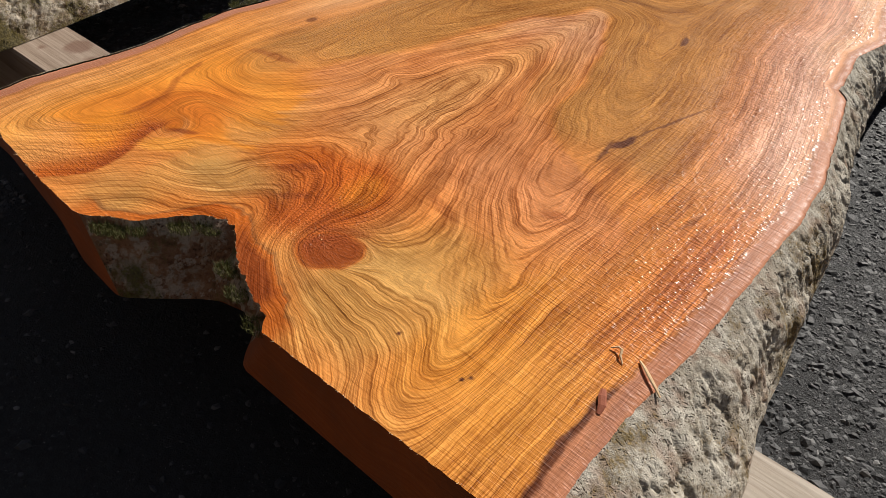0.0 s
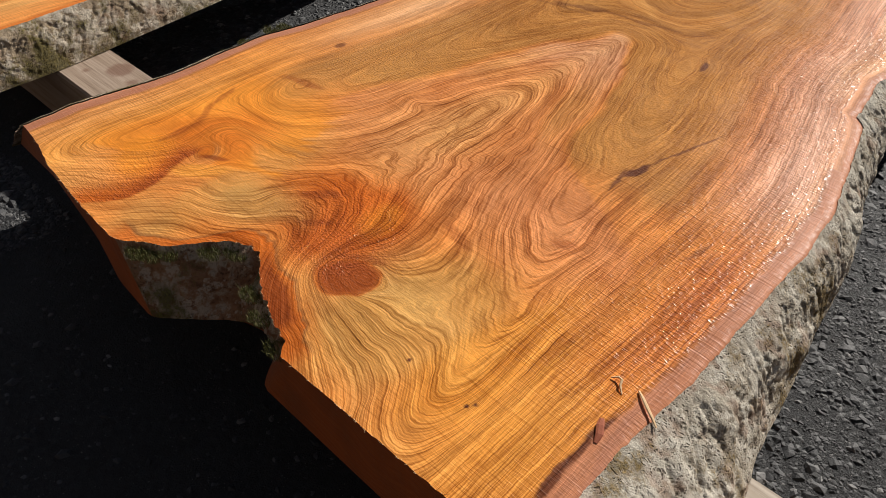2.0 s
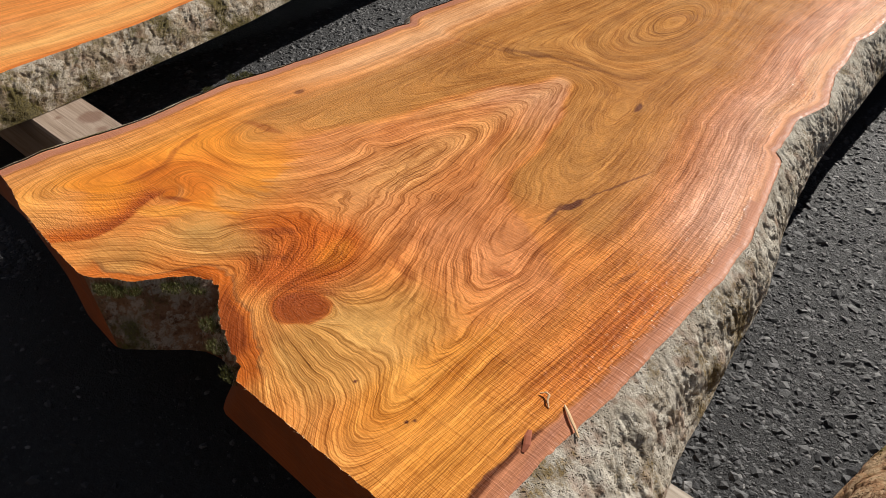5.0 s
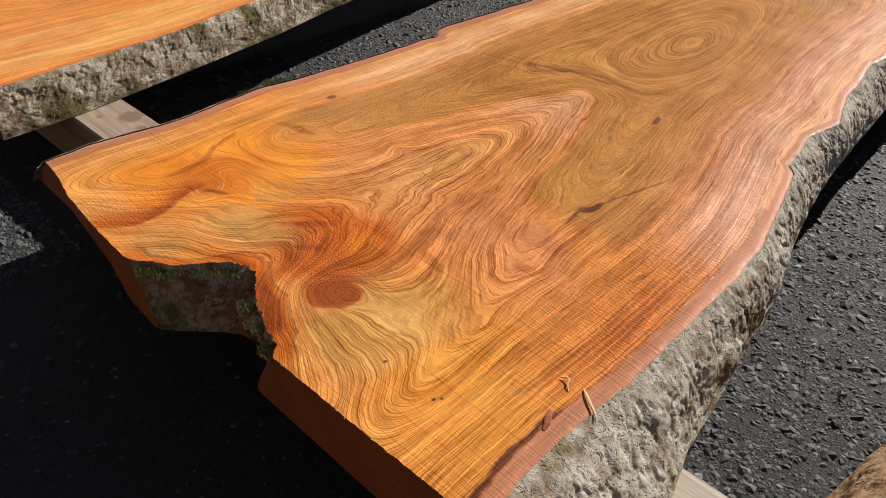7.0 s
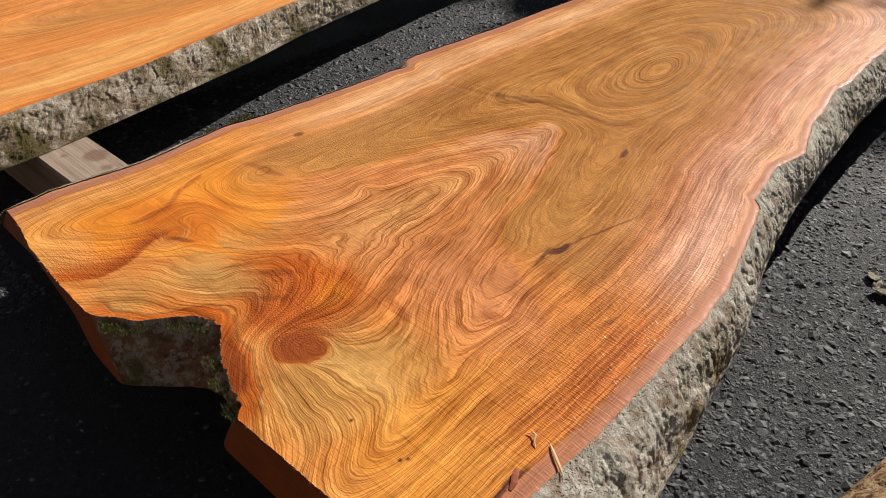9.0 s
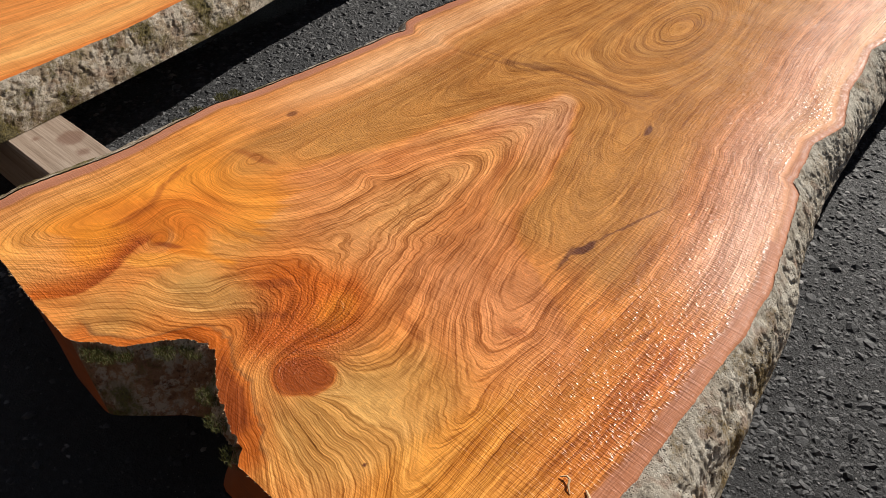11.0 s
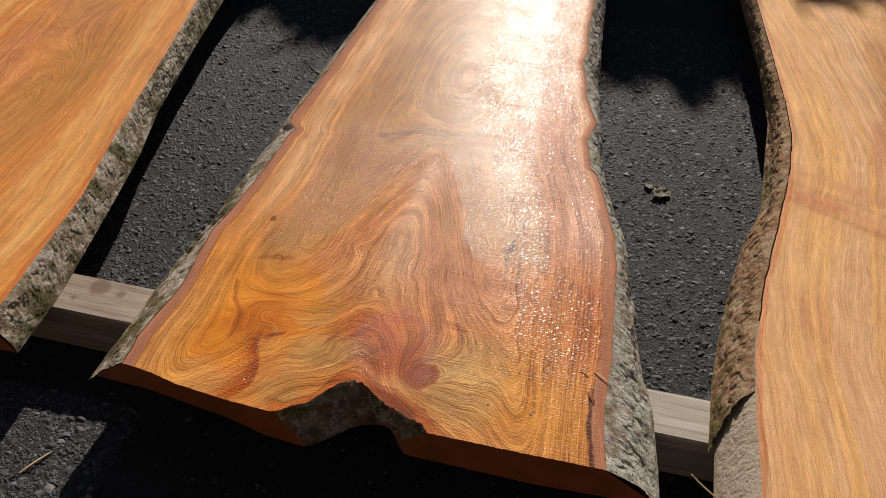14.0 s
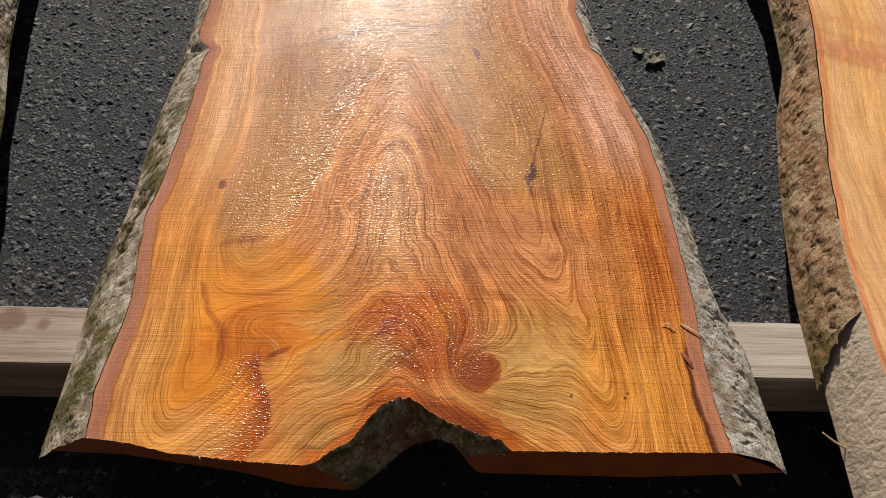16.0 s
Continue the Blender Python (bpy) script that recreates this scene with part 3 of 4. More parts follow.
# the fork: where the arch of pale wood between the two hearts begins and ends across the board
ARCH_WEST = along([(-0.2, -0.30), (0.05, -0.33), (0.17, -0.37), (0.30, -0.395), (0.42, -0.36), (0.54, -0.32), (0.68, -0.290), (0.76, -0.262), (0.86, -0.222), (0.92, -0.19)])
ARCH_EAST = along([(-0.2, 0.30), (0.28, 0.28), (0.36, 0.19), (0.42, 0.08), (0.46, 0.02), (0.55, -0.03), (0.63, -0.052), (0.76, -0.095), (0.86, -0.135), (0.92, -0.17)])
AXIS = -0.178


def crotch_rings(u, v, lu, ru):
    """Growth rings of a fork: lines along both edges, an arch in the middle, a cup under each heart, knots."""
    reach = np.linspace(-0.16, 0.16, 9)
    lu = 0.25 * lu + 0.75 * sum(mid_left(v + o) for o in reach) / 9
    ru = 0.25 * ru + 0.75 * sum(mid_right(v + o) for o in reach) / 9
    low = ramp(v, 1.2, 0.35)
    burl = hill(u, v, -0.13, 0.30, 0.09, 0.16, -25) + 0.6 * hill(u, v, -0.17, 0.08, 0.14, 0.10)
    calm = ramp(ru - u, 0.05, 0.30) * ramp(u - lu, 0.02, 0.14)
    wu = u + (0.016 * fbm(u * 6, v * 4, 3, 21) * low + 0.016 * burl * fbm(u * 21, v * 17, 3, 23)) * calm
    wv = v + (0.040 * fbm(u * 5 + 7, v * 4, 3, 31) * low + 0.034 * burl * fbm(u * 19 + 3, v * 14, 3, 33)) * calm
    dl, dr = np.maximum(wu - lu, 0), np.maximum(ru - wu, 0)
    a = np.sqrt((wu - AXIS) ** 2 + 0.028 ** 2)
    steep = 0.25 * (wv + 2.7 * a)
    flat = 0.40 * wv + 0.40 * a + 0.035
    w = ramp(wv + 0.25 * np.maximum(wu - AXIS, 0), 0.52, 0.14)
    arch = steep * (1 - w) + flat * w
    over = ramp(wv - 0.5 * a, 0.86, 1.12)
    arch = arch * (1 - over) + over * (0.42 - 0.32 * (wv - 1.40) ** 2 - 0.25 * a)
    ring = softmin(softmin(arch, 0.95 * dl + 0.045, 0.11), 0.95 * dr + 0.01, 0.05 + 0.06 * ramp(v, 0.2, 0.5))
    for cu, cv, su, sv, amp, turn in ((-0.16, 1.40, 0.10, 0.22, 0.10, 8), (0.0, 0.0, 0.052, 0.044, 0.060, 35), (0.045, 0.0, 0.125, 0.115, 0.070, 20),
                                      (0.235, -0.06, 0.050, 0.150, 0.026, -6), (0.225, 0.125, 0.028, 0.060, 0.018, -4), (0.19, 0.29, 0.030, 0.030, 0.008, 0),
                                      (-0.53, -0.060, 0.130, 0.085, 0.014, -8), (-0.43, 0.11, 0.075, 0.075, -0.045, 20), (-0.395, 0.01, 0.030, 0.055, 0.030, 25),
                                      (-0.49, 0.30, 0.035, 0.060, 0.028, 10), (-0.25, -0.02, 0.07, 0.06, 0.022, 30), (-0.285, 0.40, 0.030, 0.022, -0.016, 0)):
        ring = ring + amp * hill(wu, wv, cu, cv, su, sv, turn)
    return ring + 0.005 * fbm(u * 16, v * 8, 3, 45) * (0.35 + 0.65 * calm) + 0.012 * burl * fbm(u * 15, v * 12, 3, 41)


def crotch_paint(u, v, lu, ru, v0):
    """Growth rings and colour zones of the forked butt slab."""
    ring = crotch_rings(u, v, lu, ru)
    dl, dr = u - lu, ru - u
    tone = np.broadcast_to(C["base"], u.shape + (3,)).copy()
    u0, vv0 = u, v
    u, v = u + 0.022 * fbm(u * 9 + 2, v * 8, 4, 95), v + 0.022 * fbm(u * 9, v * 8 + 5, 4, 96)
    jag = 0.16 * fbm(ring * 42, v * 4 + u * 3, 3, 61) + 0.03 * fbm(u * 16, v * 10, 3, 62)
    tone = blend(tone, "pale", 0.45 * ramp(fbm(u * 4, v * 3, 4, 51), 0.0, 0.5))
    # the two hearts and the arch between them
    west, east = ARCH_WEST(v) + 0.10 * jag, ARCH_EAST(v) + 0.10 * jag
    heart_w = ramp(west - u, -0.006, 0.022) * ramp(dl + 0.12 * jag, 0.125, 0.19) * ramp(v + 0.3 * jag, 0.26, 0.44)
    heart_e = ramp(u - east, -0.006, 0.022) * ramp(dr + 0.12 * jag, 0.14, 0.23) * ramp(v, 0.40, 0.50)
    heart_n = ramp(v + 0.1 * jag, 0.885, 0.925) * ramp(dl + 0.12 * jag, 0.125, 0.19) * ramp(dr + 0.12 * jag, 0.12, 0.19)
    heart = np.maximum(np.maximum(heart_w, heart_e), heart_n)
    arch = ramp(u - west, -0.012, 0.014) * ramp(east - u, -0.012, 0.014) * ramp(v, 0.94, 0.90)
    tone = blend(tone, "olive", 0.80 * heart)
    tone = blend(tone, "pink", 0.50 * arch * ramp(v, 0.10, 0.30))
    tone = blend(tone, "sand", 0.55 * arch * ramp(v, 0.30, 0.12) * ramp(np.abs(u + 0.33), 0.10, 0.05))
    spine = np.exp(-((u - AXIS - 0.006) / (0.020 + 0.05 * ramp(v, 0.75, 0.35))) ** 2) * ramp(v, 0.20, 0.40) * ramp(v, 0.89, 0.84)
    tone = blend(tone, "pale", 0.45 * spine)
    # view-dependent sheen of the arch's legs, fixed in colour: olive east, pale west
    tone = blend(tone, "olive", 0.55 * arch * np.exp(-((u - east + 0.035) / 0.028) ** 2) * ramp(v, 0.42, 0.56))
    tone = blend(tone, "pale", 0.45 * arch * np.exp(-((u - west - 0.03) / 0.035) ** 2) * ramp(v, 0.50, 0.65))
    # bright highlight on the arch tip, painted as a paler pink
    tone = blend(tone, "sheen_pink", 0.40 * arch * ramp(v, 0.60, 0.82))
    tone = blend(tone, "pale", 0.60 * hill(u, v, -0.245, 1.075, 0.012, 0.055, 55))
    # sapwood on both sides, the right one with pink sheen in its colour
    tone = blend(tone, "straw", 0.95 * np.exp(-((dl - 0.090) / 0.060) ** 2) * ramp(v, 0.25, 0.75))
    tone = blend(tone, "straw", 0.6 * np.exp(-((dl - 0.07) / 0.04) ** 2) * ramp(v, 0.30, 0.0))
    tone = blend(tone, "gold", 0.6 * np.exp(-((dl - 0.10) / 0.07) ** 2) * ramp(v, 0.5, 0.1))
    tone = blend(tone, "pink", 0.8 * np.exp(-((dr - 0.11) / 0.10) ** 2) * ramp(v, 0.40, 0.70))
    # glare off the oily right edge, mixed into the sapwood as pale pink
    tone = blend(tone, "sheen_pink", 0.85 * np.exp(-((dr - 0.07) / 0.075) ** 2) * ramp(v, 0.42, 0.66))
    tone = blend(tone, "pale", 0.35 * np.exp(-((dr - 0.055) / 0.03) ** 2) * ramp(v, 0.9, 1.2))
    tone = blend(tone, "red", 0.35 * np.exp(-((dr - 0.075 + 0.02 * np.sin(v * 17)) / 0.014) ** 2) * ramp(v, 1.08, 1.25))
    tone = blend(tone, "red", 0.60 * np.exp(-((dr - 0.065) / 0.045) ** 2) * ramp(v, 0.02, 0.16) * ramp(v, 0.56, 0.36))
    tone = blend(tone, "gold", 0.75 * hill(u, v, 0.33, -0.04, 0.10, 0.16))
    # butt: red middle, amber lobe and burl, grey patches
    tone = blend(tone, "red", 0.92 * ramp(hill(u, v, -0.11, 0.09, 0.13, 0.12, 20) + jag * 1.6, 0.12, 0.75))
    tone = blend(tone, "amber", 0.5 * ramp(hill(u, v, -0.07, 0.12, 0.05, 0.05) + jag * 1.8, 0.3, 0.9))
    lobe = ramp(dl, 0.09, 0.16) * ramp(west + 0.03 - u + 0.9 * jag, -0.01, 0.03) * ramp(v + 0.55 * (-0.30 - u) + 0.2 * jag, 0.055, 0.075) * ramp(v, 0.34, 0.22)
    tone = blend(tone, "amber", 0.75 * lobe)
    tone = blend(tone, "red", 0.50 * lobe * ramp(hill(u, v, -0.42, 0.08, 0.10, 0.10) + jag * 2.0, 0.3, 0.9))
    tone = blend(tone, "olive", 0.55 * ramp(hill(u, v, -0.48, 0.31, 0.05, 0.10, 15) + jag * 1.6, 0.15, 0.85))
    tone = blend(tone, "red", 0.35 * ramp(hill(u, v, -0.46, 0.03, 0.12, 0.12) + jag * 1.6, 0.2, 0.9))
    tone = blend(tone, "knot", 0.30 * ramp(hill(u, v, -0.10, 0.045, 0.10, 0.07, 20) + jag * 1.4, 0.25, 0.9))
    brow = along([(-0.2, -0.42), (-0.13, -0.396), (-0.09, -0.374), (-0.04, -0.382), (0.01, -0.405), (0.05, -0.40)])(v)
    burl = ramp(brow - u, 0.0, 0.008) * ramp(v, 0.05, 0.0)
    tone = blend(tone, "amber", 0.75 * burl * ramp(hill(u, v, -0.46, -0.04, 0.07, 0.06) + jag, 0.2, 0.8))
    tone = blend(tone, "red", 0.95 * burl * np.exp(-((brow - u - 0.010) / 0.042) ** 2))
    tone = blend(tone, "knot", 0.60 * burl * np.exp(-((brow - u - 0.006) / 0.020) ** 2) * ramp(v, -0.17, -0.08))
    tone = blend(tone, "grey", 0.70 * ramp(hill(u, v, -0.225, 0.010, 0.085, 0.060, 35) + jag * 1.5, 0.15, 0.9))
    tone = blend(tone, "grey", 0.50 * ramp(hill(u, v, -0.33, -0.12, 0.06, 0.06) + jag * 1.5, 0.15, 0.95))
    tone = blend(tone, "gold", 0.70 * ramp(hill(u, v, -0.355, 0.000, 0.055, 0.022, 45) + jag * 0.8, 0.25, 0.7))
    tone = blend(tone, "sand", 0.8 * ramp(hill(u, v, 0.12, 0.02, 0.10, 0.18, -10) + jag * 1.3, 0.25, 0.7))
    tone = blend(tone, "grey", 0.32 * ramp(hill(u, v, 0.06, 0.0, 0.10, 0.13, 10) + jag * 1.6, 0.3, 0.9))
    tone = blend(tone, "gold", 0.55 * ramp(hill(u, v, 0.24, 0.04, 0.06, 0.17, -5) + jag * 1.2, 0.25, 0.7))
    tone = blend(tone, "pink", 0.45 * hill(u, v, 0.08, 0.30, 0.14, 0.09))
    for cu, cv, su, sv, tn, a in ((-0.525, 0.115, 0.007, 0.050, 28, 0.50), (-0.490, 0.045, 0.010, 0.050, 12, 0.45), (-0.375, 0.035, 0.008, 0.030, -50, 0.75), (-0.545, 0.17, 0.007, 0.030, 10, 0.5),
                                  (-0.18, 0.095, 0.035, 0.012, 40, 0.55), (-0.135, 0.052, 0.030, 0.009, 40, 0.5), (0.035, 0.185, 0.045, 0.012, -10, 0.4), (0.165, 0.275, 0.018, 0.014, 30, 0.5),
                                  (-0.02, 0.045, 0.05, 0.010, 30, 0.5), (-0.48, 0.305, 0.05, 0.012, 20, 0.5)):
        tone = blend(tone, "knot", a * ramp(hill(u, v, cu, cv, su, sv, tn) + jag * 0.9, 0.25, 0.75))
    u, v = u0, vv0
    k = hill(u, v, -0.004, 0.004, 0.042, 0.034, 40) + 0.03 * lattice(u * 90, v * 90, 5) + 0.06 * lattice(u * 34, v * 34, 6)
    tone = blend(tone, "red", 0.8 * ramp(k, 0.22, 0.34))
    tone = blend(tone, "knot", 0.80 * ramp(k, 0.34, 0.52))
    tone = blend(tone, "dark", 0.6 * np.exp(-((k - 0.38) / 0.035) ** 2))
    tone = blend(tone, "dark", 0.75 * ramp(hill(u, v, -0.554, 0.452, 0.010, 0.016), 0.3, 0.7))
    for cu, cv, su, sv, tn, a in ((0.128, 0.510, 0.008, 0.030, -10, 0.95), (0.120, 0.468, 0.004, 0.035, 10, 0.8), (0.150, 0.62, 0.003, 0.09, -12, 0.7), (0.011, 0.910, 0.006, 0.022, 15, 0.9),
                                  (0.31, 0.40, 0.004, 0.03, -10, 0.5), (0.424, 0.02, 0.007, 0.085, 10.5, 0.9), (0.438, -0.06, 0.005, 0.08, 8, 0.7), (0.271, -0.034, 0.003, 0.003, 0, 1.0), (0.265, -0.043, 0.003, 0.003, 0, 1.0), (0.17, -0.04, 0.003, 0.003, 0, 1.0)):
        tone = blend(tone, "dark", a * ramp(hill(u + 0.003 * lattice(u * 60, v * 60, 9), v, cu, cv, su, sv, tn), 0.2, 0.55))
    scar = hill(u, v, -0.28, 0.965, 0.23, 0.045, 12) * ramp(lattice(u * 16, (v - 0.16 * u) * 105, 12), 0.15, 0.6)
    tone = blend(tone, "dark", 0.6 * scar)
    tone = blend(tone, "dark", 0.16 * ramp(fbm(u * 7, v * 5, 4, 71), 0.18, 0.42) * ramp(v, 0.9, 0.5) * ramp(dr, 0.05, 0.15))
    # inner bark against both edges and round the hollow
    rim = 0.031 + 0.007 * lattice(v * 6, 0.5, 7) + 0.0015 * lattice(v * 30, u * 20, 8)
    tone = blend(tone, "dark", 0.55 * np.exp(-((dl - rim) / 0.003) ** 2))
    tone = blend(tone, "inner", ramp(dl, rim, rim - 0.006))
    rr = rim * np.where(v > 0.75, 0.55, 1.0)
    tone = blend(tone, "dark", 0.45 * np.exp(-((dr - rr) / 0.004) ** 2))
    tone = blend(tone, "inner", 0.9 * ramp(dr, rr, rr - 0.005))
    pitch = np.exp(-((dr - rr - 0.002 * lattice(v * 40, 0.5, 33)) / (0.004 + 0.003 * ramp(v, 0.02, -0.10))) ** 2) * ramp(v, 0.10, 0.02) * (0.75 + 0.6 * lattice(u * 50, v * 22, 34))
    tone = blend(tone, "dark", 0.95 * ramp(pitch, 0.15, 0.55))
    deep = (v - v0) * 0.85
    near = ramp(np.abs(u + 0.125), 0.215, 0.175)
    band = 0.024 + 0.010 * lattice(u * 22, 0.3, 14) + 0.016 * hill(u, v, -0.06, -0.06, 0.06, 0.2)
    tone = blend(tone, "dark", 0.55 * near * np.exp(-((deep - band) / 0.004) ** 2))
    tone = blend(tone, "red", 0.75 * near * ramp(deep, band, band - 0.005))
    tone = blend(tone, "knot", 0.80 * near * ramp(deep, band * 0.9, band * 0.6) * ramp(u, -0.14, -0.09) * ramp(u, 0.03, 0.0))
    edge = np.minimum(dl, dr)
    skin = ramp(edge, rim + 0.003, rim - 0.006)
    figure = np.clip(1.22 + 0.30 * np.exp(-((dr - 0.13) / 0.10) ** 2) * ramp(v, 1.3, 0.6) - 0.50 * heart - 0.45 * lobe - 0.55 * ramp(dl, 0.18, 0.12) * ramp(v, 0.25, 0.5) - 0.35 * ramp(dr, 0.18, 0.08) * ramp(v, 0.35, 0.6) - 0.95 * skin, 0.05, 1.4) * (1 - 0.6 * ramp(k, 0.34, 0.42))
    figure = figure * (1 - 0.42 * ramp(u + 0.1 * lattice(u * 4, v * 4, 19), -0.18, -0.34) * ramp(v, 0.75, 0.5))
    # smooth: 1 where the saw left the face clean, 0 where oil stands in beads between the marks
    beady = np.maximum(np.maximum(0.75 * heart_w * ramp(v, 1.1, 0.8), 0.4 * heart_e * ramp(v, 1.0, 0.7)), np.exp(-((dr - 0.11) / 0.12) ** 2) * ramp(v, 0.04, 0.30) * ramp(v, 1.5, 1.1))
    beady = np.maximum(beady, 0.5 * spine)
    beady = np.maximum(beady, 0.9 * ramp(hill(u, v, -0.09, 0.07, 0.11, 0.12) + jag, 0.15, 0.75))
    beady = np.maximum(beady, 0.8 * burl * np.exp(-((brow - u) / 0.09) ** 2))
    wet = 1.0 - beady * (1 - skin) - 0.22 * (1 - lobe) * (1 - beady)
    shine = np.maximum(heart * (0.22 + 0.78 * ramp(u + 0.03 * lattice(v * 5, u * 5, 3), -0.34, -0.19)), 0.20 * spine) - 0.4 * ramp(dr, 0.16, 0.08) * ramp(v, 0.5, 0.8) - 0.8 * arch * (1 - spine) - 0.5 * ramp(dl, 0.16, 0.10) - 0.8 * skin
    return ring, tone, figure, np.clip(wet, 0, 1), shine


def plain_paint(seed, main, second, pith, spread):
    def f(u, v, lu, ru, v0):
        wu = u + 0.05 * fbm(u * 3, v * 1.6, 3, seed)
        dl, dr = wu - lu, ru - wu
        ring = softmin(dl, dr, 0.3) + 0.07 * v
        for cu, cv, su, sv, a in pith:
            ring = ring + a * hill(wu, v, cu, cv, su, sv)
        tone = np.broadcast_to(C[main], u.shape + (3,)).copy()
        tone = blend(tone, second, 0.7 * ramp(fbm(ring * 17 + u * 4, v * 0.8, 4, seed + 3), -0.12, 0.35))
        tone = blend(tone, "pink", 0.5 * ramp(fbm(u * 6 + 4, v * 2.2, 3, seed + 6), 0.1, 0.4))
        for cu, cv, su, sv, a in pith:
            tone = blend(tone, "olive", 0.55 * ramp(hill(u, v, cu, cv, su * 1.3, sv * 1.3), 0.2, 0.7))
        tone = blend(tone, "pale", 0.5 * np.exp(-((np.minimum(dl, dr) - spread) / 0.06) ** 2))
        bend = v - 1.0 + 0.42 * (u - 0.91) + 0.012 * lattice(u * 7, v * 3, seed)
        curl = (np.exp(-(bend / 0.05) ** 2) + 0.7 * np.exp(-((bend - 0.13) / 0.035) ** 2)) * (u > 0)
        tone = blend(tone, "pink", 0.55 * np.minimum(curl, 1))
        tone = blend(tone, "olive", 0.5 * (np.exp(-((bend + 0.045) / 0.012) ** 2) + 0.7 * np.exp(-((bend - 0.06) / 0.010) ** 2)) * (u > 0))
        tone = blend(tone, "pink", 0.8 * curl * ramp(fbm(u * 6, v * 26, 3, seed + 8), -0.1, 0.3))
        ring = ring + curl * 0.02 * fbm(u * 4, v * 22, 2, seed + 9)
        e = np.minimum(u - lu, ru - u)
        rim = 0.016 + 0.006 * lattice(v * 7, 0.5, seed)
        tone = blend(tone, "red", 0.55 * ramp(e, rim, rim - 0.005))
        return ring, tone, 0.42 - 0.25 * np.minimum(curl, 1), 0.95 + 0 * u, 0 * u
    return f


# the forked butt slab in the middle
mid_left = ragged(curve([(-0.2, -0.692), (-0.05, -0.705), (0.07, -0.690), (0.16, -0.683), (0.26, -0.693), (0.36, -0.702), (0.47, -0.686), (0.61, -0.676), (0.75, -0.668),
                         (0.875, -0.668), (0.90, -0.655), (0.925, -0.690), (0.967, -0.697), (1.1, -0.690), (1.3, -0.680), (1.5, -0.678), (1.9, -0.668), (3.2, -0.62)]), 3)
mid_right = ragged(curve([(-0.15, 0.451), (-0.08, 0.438), (0.0, 0.431), (0.09, 0.433), (0.19, 0.435), (0.32, 0.428), (0.5, 0.421), (0.64, 0.405), (0.77, 0.370), (0.93, 0.326),
                          (0.945, 0.295), (0.962, 0.306), (1.1, 0.280), (1.18, 0.293), (1.22, 0.297), (1.27, 0.281), (1.37, 0.250), (1.5, 0.235), (1.6, 0.210), (1.7, 0.222), (1.89, 0.205), (2.15, 0.205), (3.2, 0.16)]), 5)
mid_left_foot = curve([(-0.2, -0.815), (0.06, -0.806), (0.2, -0.808), (0.33, -0.797), (0.42, -0.787), (0.53, -0.780), (0.65, -0.783), (0.8, -0.772), (0.95, -0.760), (1.5, -0.745), (3.2, -0.68)])
mid_right_foot = curve([(-0.2, 0.588), (-0.02, 0.572), (0.137, 0.552), (0.22, 0.525), (0.35, 0.505), (0.49, 0.478), (0.6, 0.462), (0.8, 0.407), (0.96, 0.364), (1.16, 0.331), (1.34, 0.311), (1.7, 0.275), (2.2, 0.255), (3.2, 0.20)])
butt = curve([(-0.9, -0.128), (-0.692, -0.140), (-0.617, -0.148), (-0.544, -0.165), (-0.415, -0.178), (-0.298, -0.184), (-0.27, -0.166), (-0.22, -0.126), (-0.19, -0.085), (-0.165, -0.050),
              (-0.115, -0.056), (-0.07, -0.088), (-0.033, -0.110), (0.007, -0.122), (0.056, -0.150), (0.25, -0.149), (0.46, -0.146), (0.7, -0.135)])
under_butt = curve([(-0.9, -0.120), (-0.66, -0.128), (-0.44, -0.158), (-0.33, -0.183), (-0.225, -0.190), (-0.165, -0.135), (-0.13, -0.10), (-0.07, -0.085), (-0.046, -0.095), (-0.005, -0.152), (0.3, -0.155), (0.7, -0.135)])


def butt_end(s):
    s = np.asarray(s, float)
    u = -0.692 + s * 1.143
    return butt(u) + (0.007 * lattice(u * 30, 0.4, 6) + 0.0035 * lattice(u * 110, 0.6, 16) + 0.0018 * lattice(u * 330, 0.6, 17)) * ramp(np.abs(u + 0.11), 0.18, 0.15) + 0.0008 * lattice(u * 90, 0.2, 7)


slab("forked_slab", "thick oiled orange forked-butt wood slab with swirling grain and grey bark edges, resting on timber bearers",
     mid_left, mid_right, mid_left_foot, mid_right_foot, butt_end, 3.6, OILED, crotch_paint,
     ((BARK_WEST, 1100, 0.8, 0.006, "brown mossy bark with pale flakes"), (BARK_GREY, 1500, 1.0, 0.016, "grey lichen-covered bark")),
     470, 760, split=(0.345, 0.652), hollow=under_butt, spread=((-0.692, -0.298, -0.14, 0.054, 0.451), (-0.813, -0.222, -0.11, -0.025, 0.584)), seeds=(11, 12), group="slabs in a row")

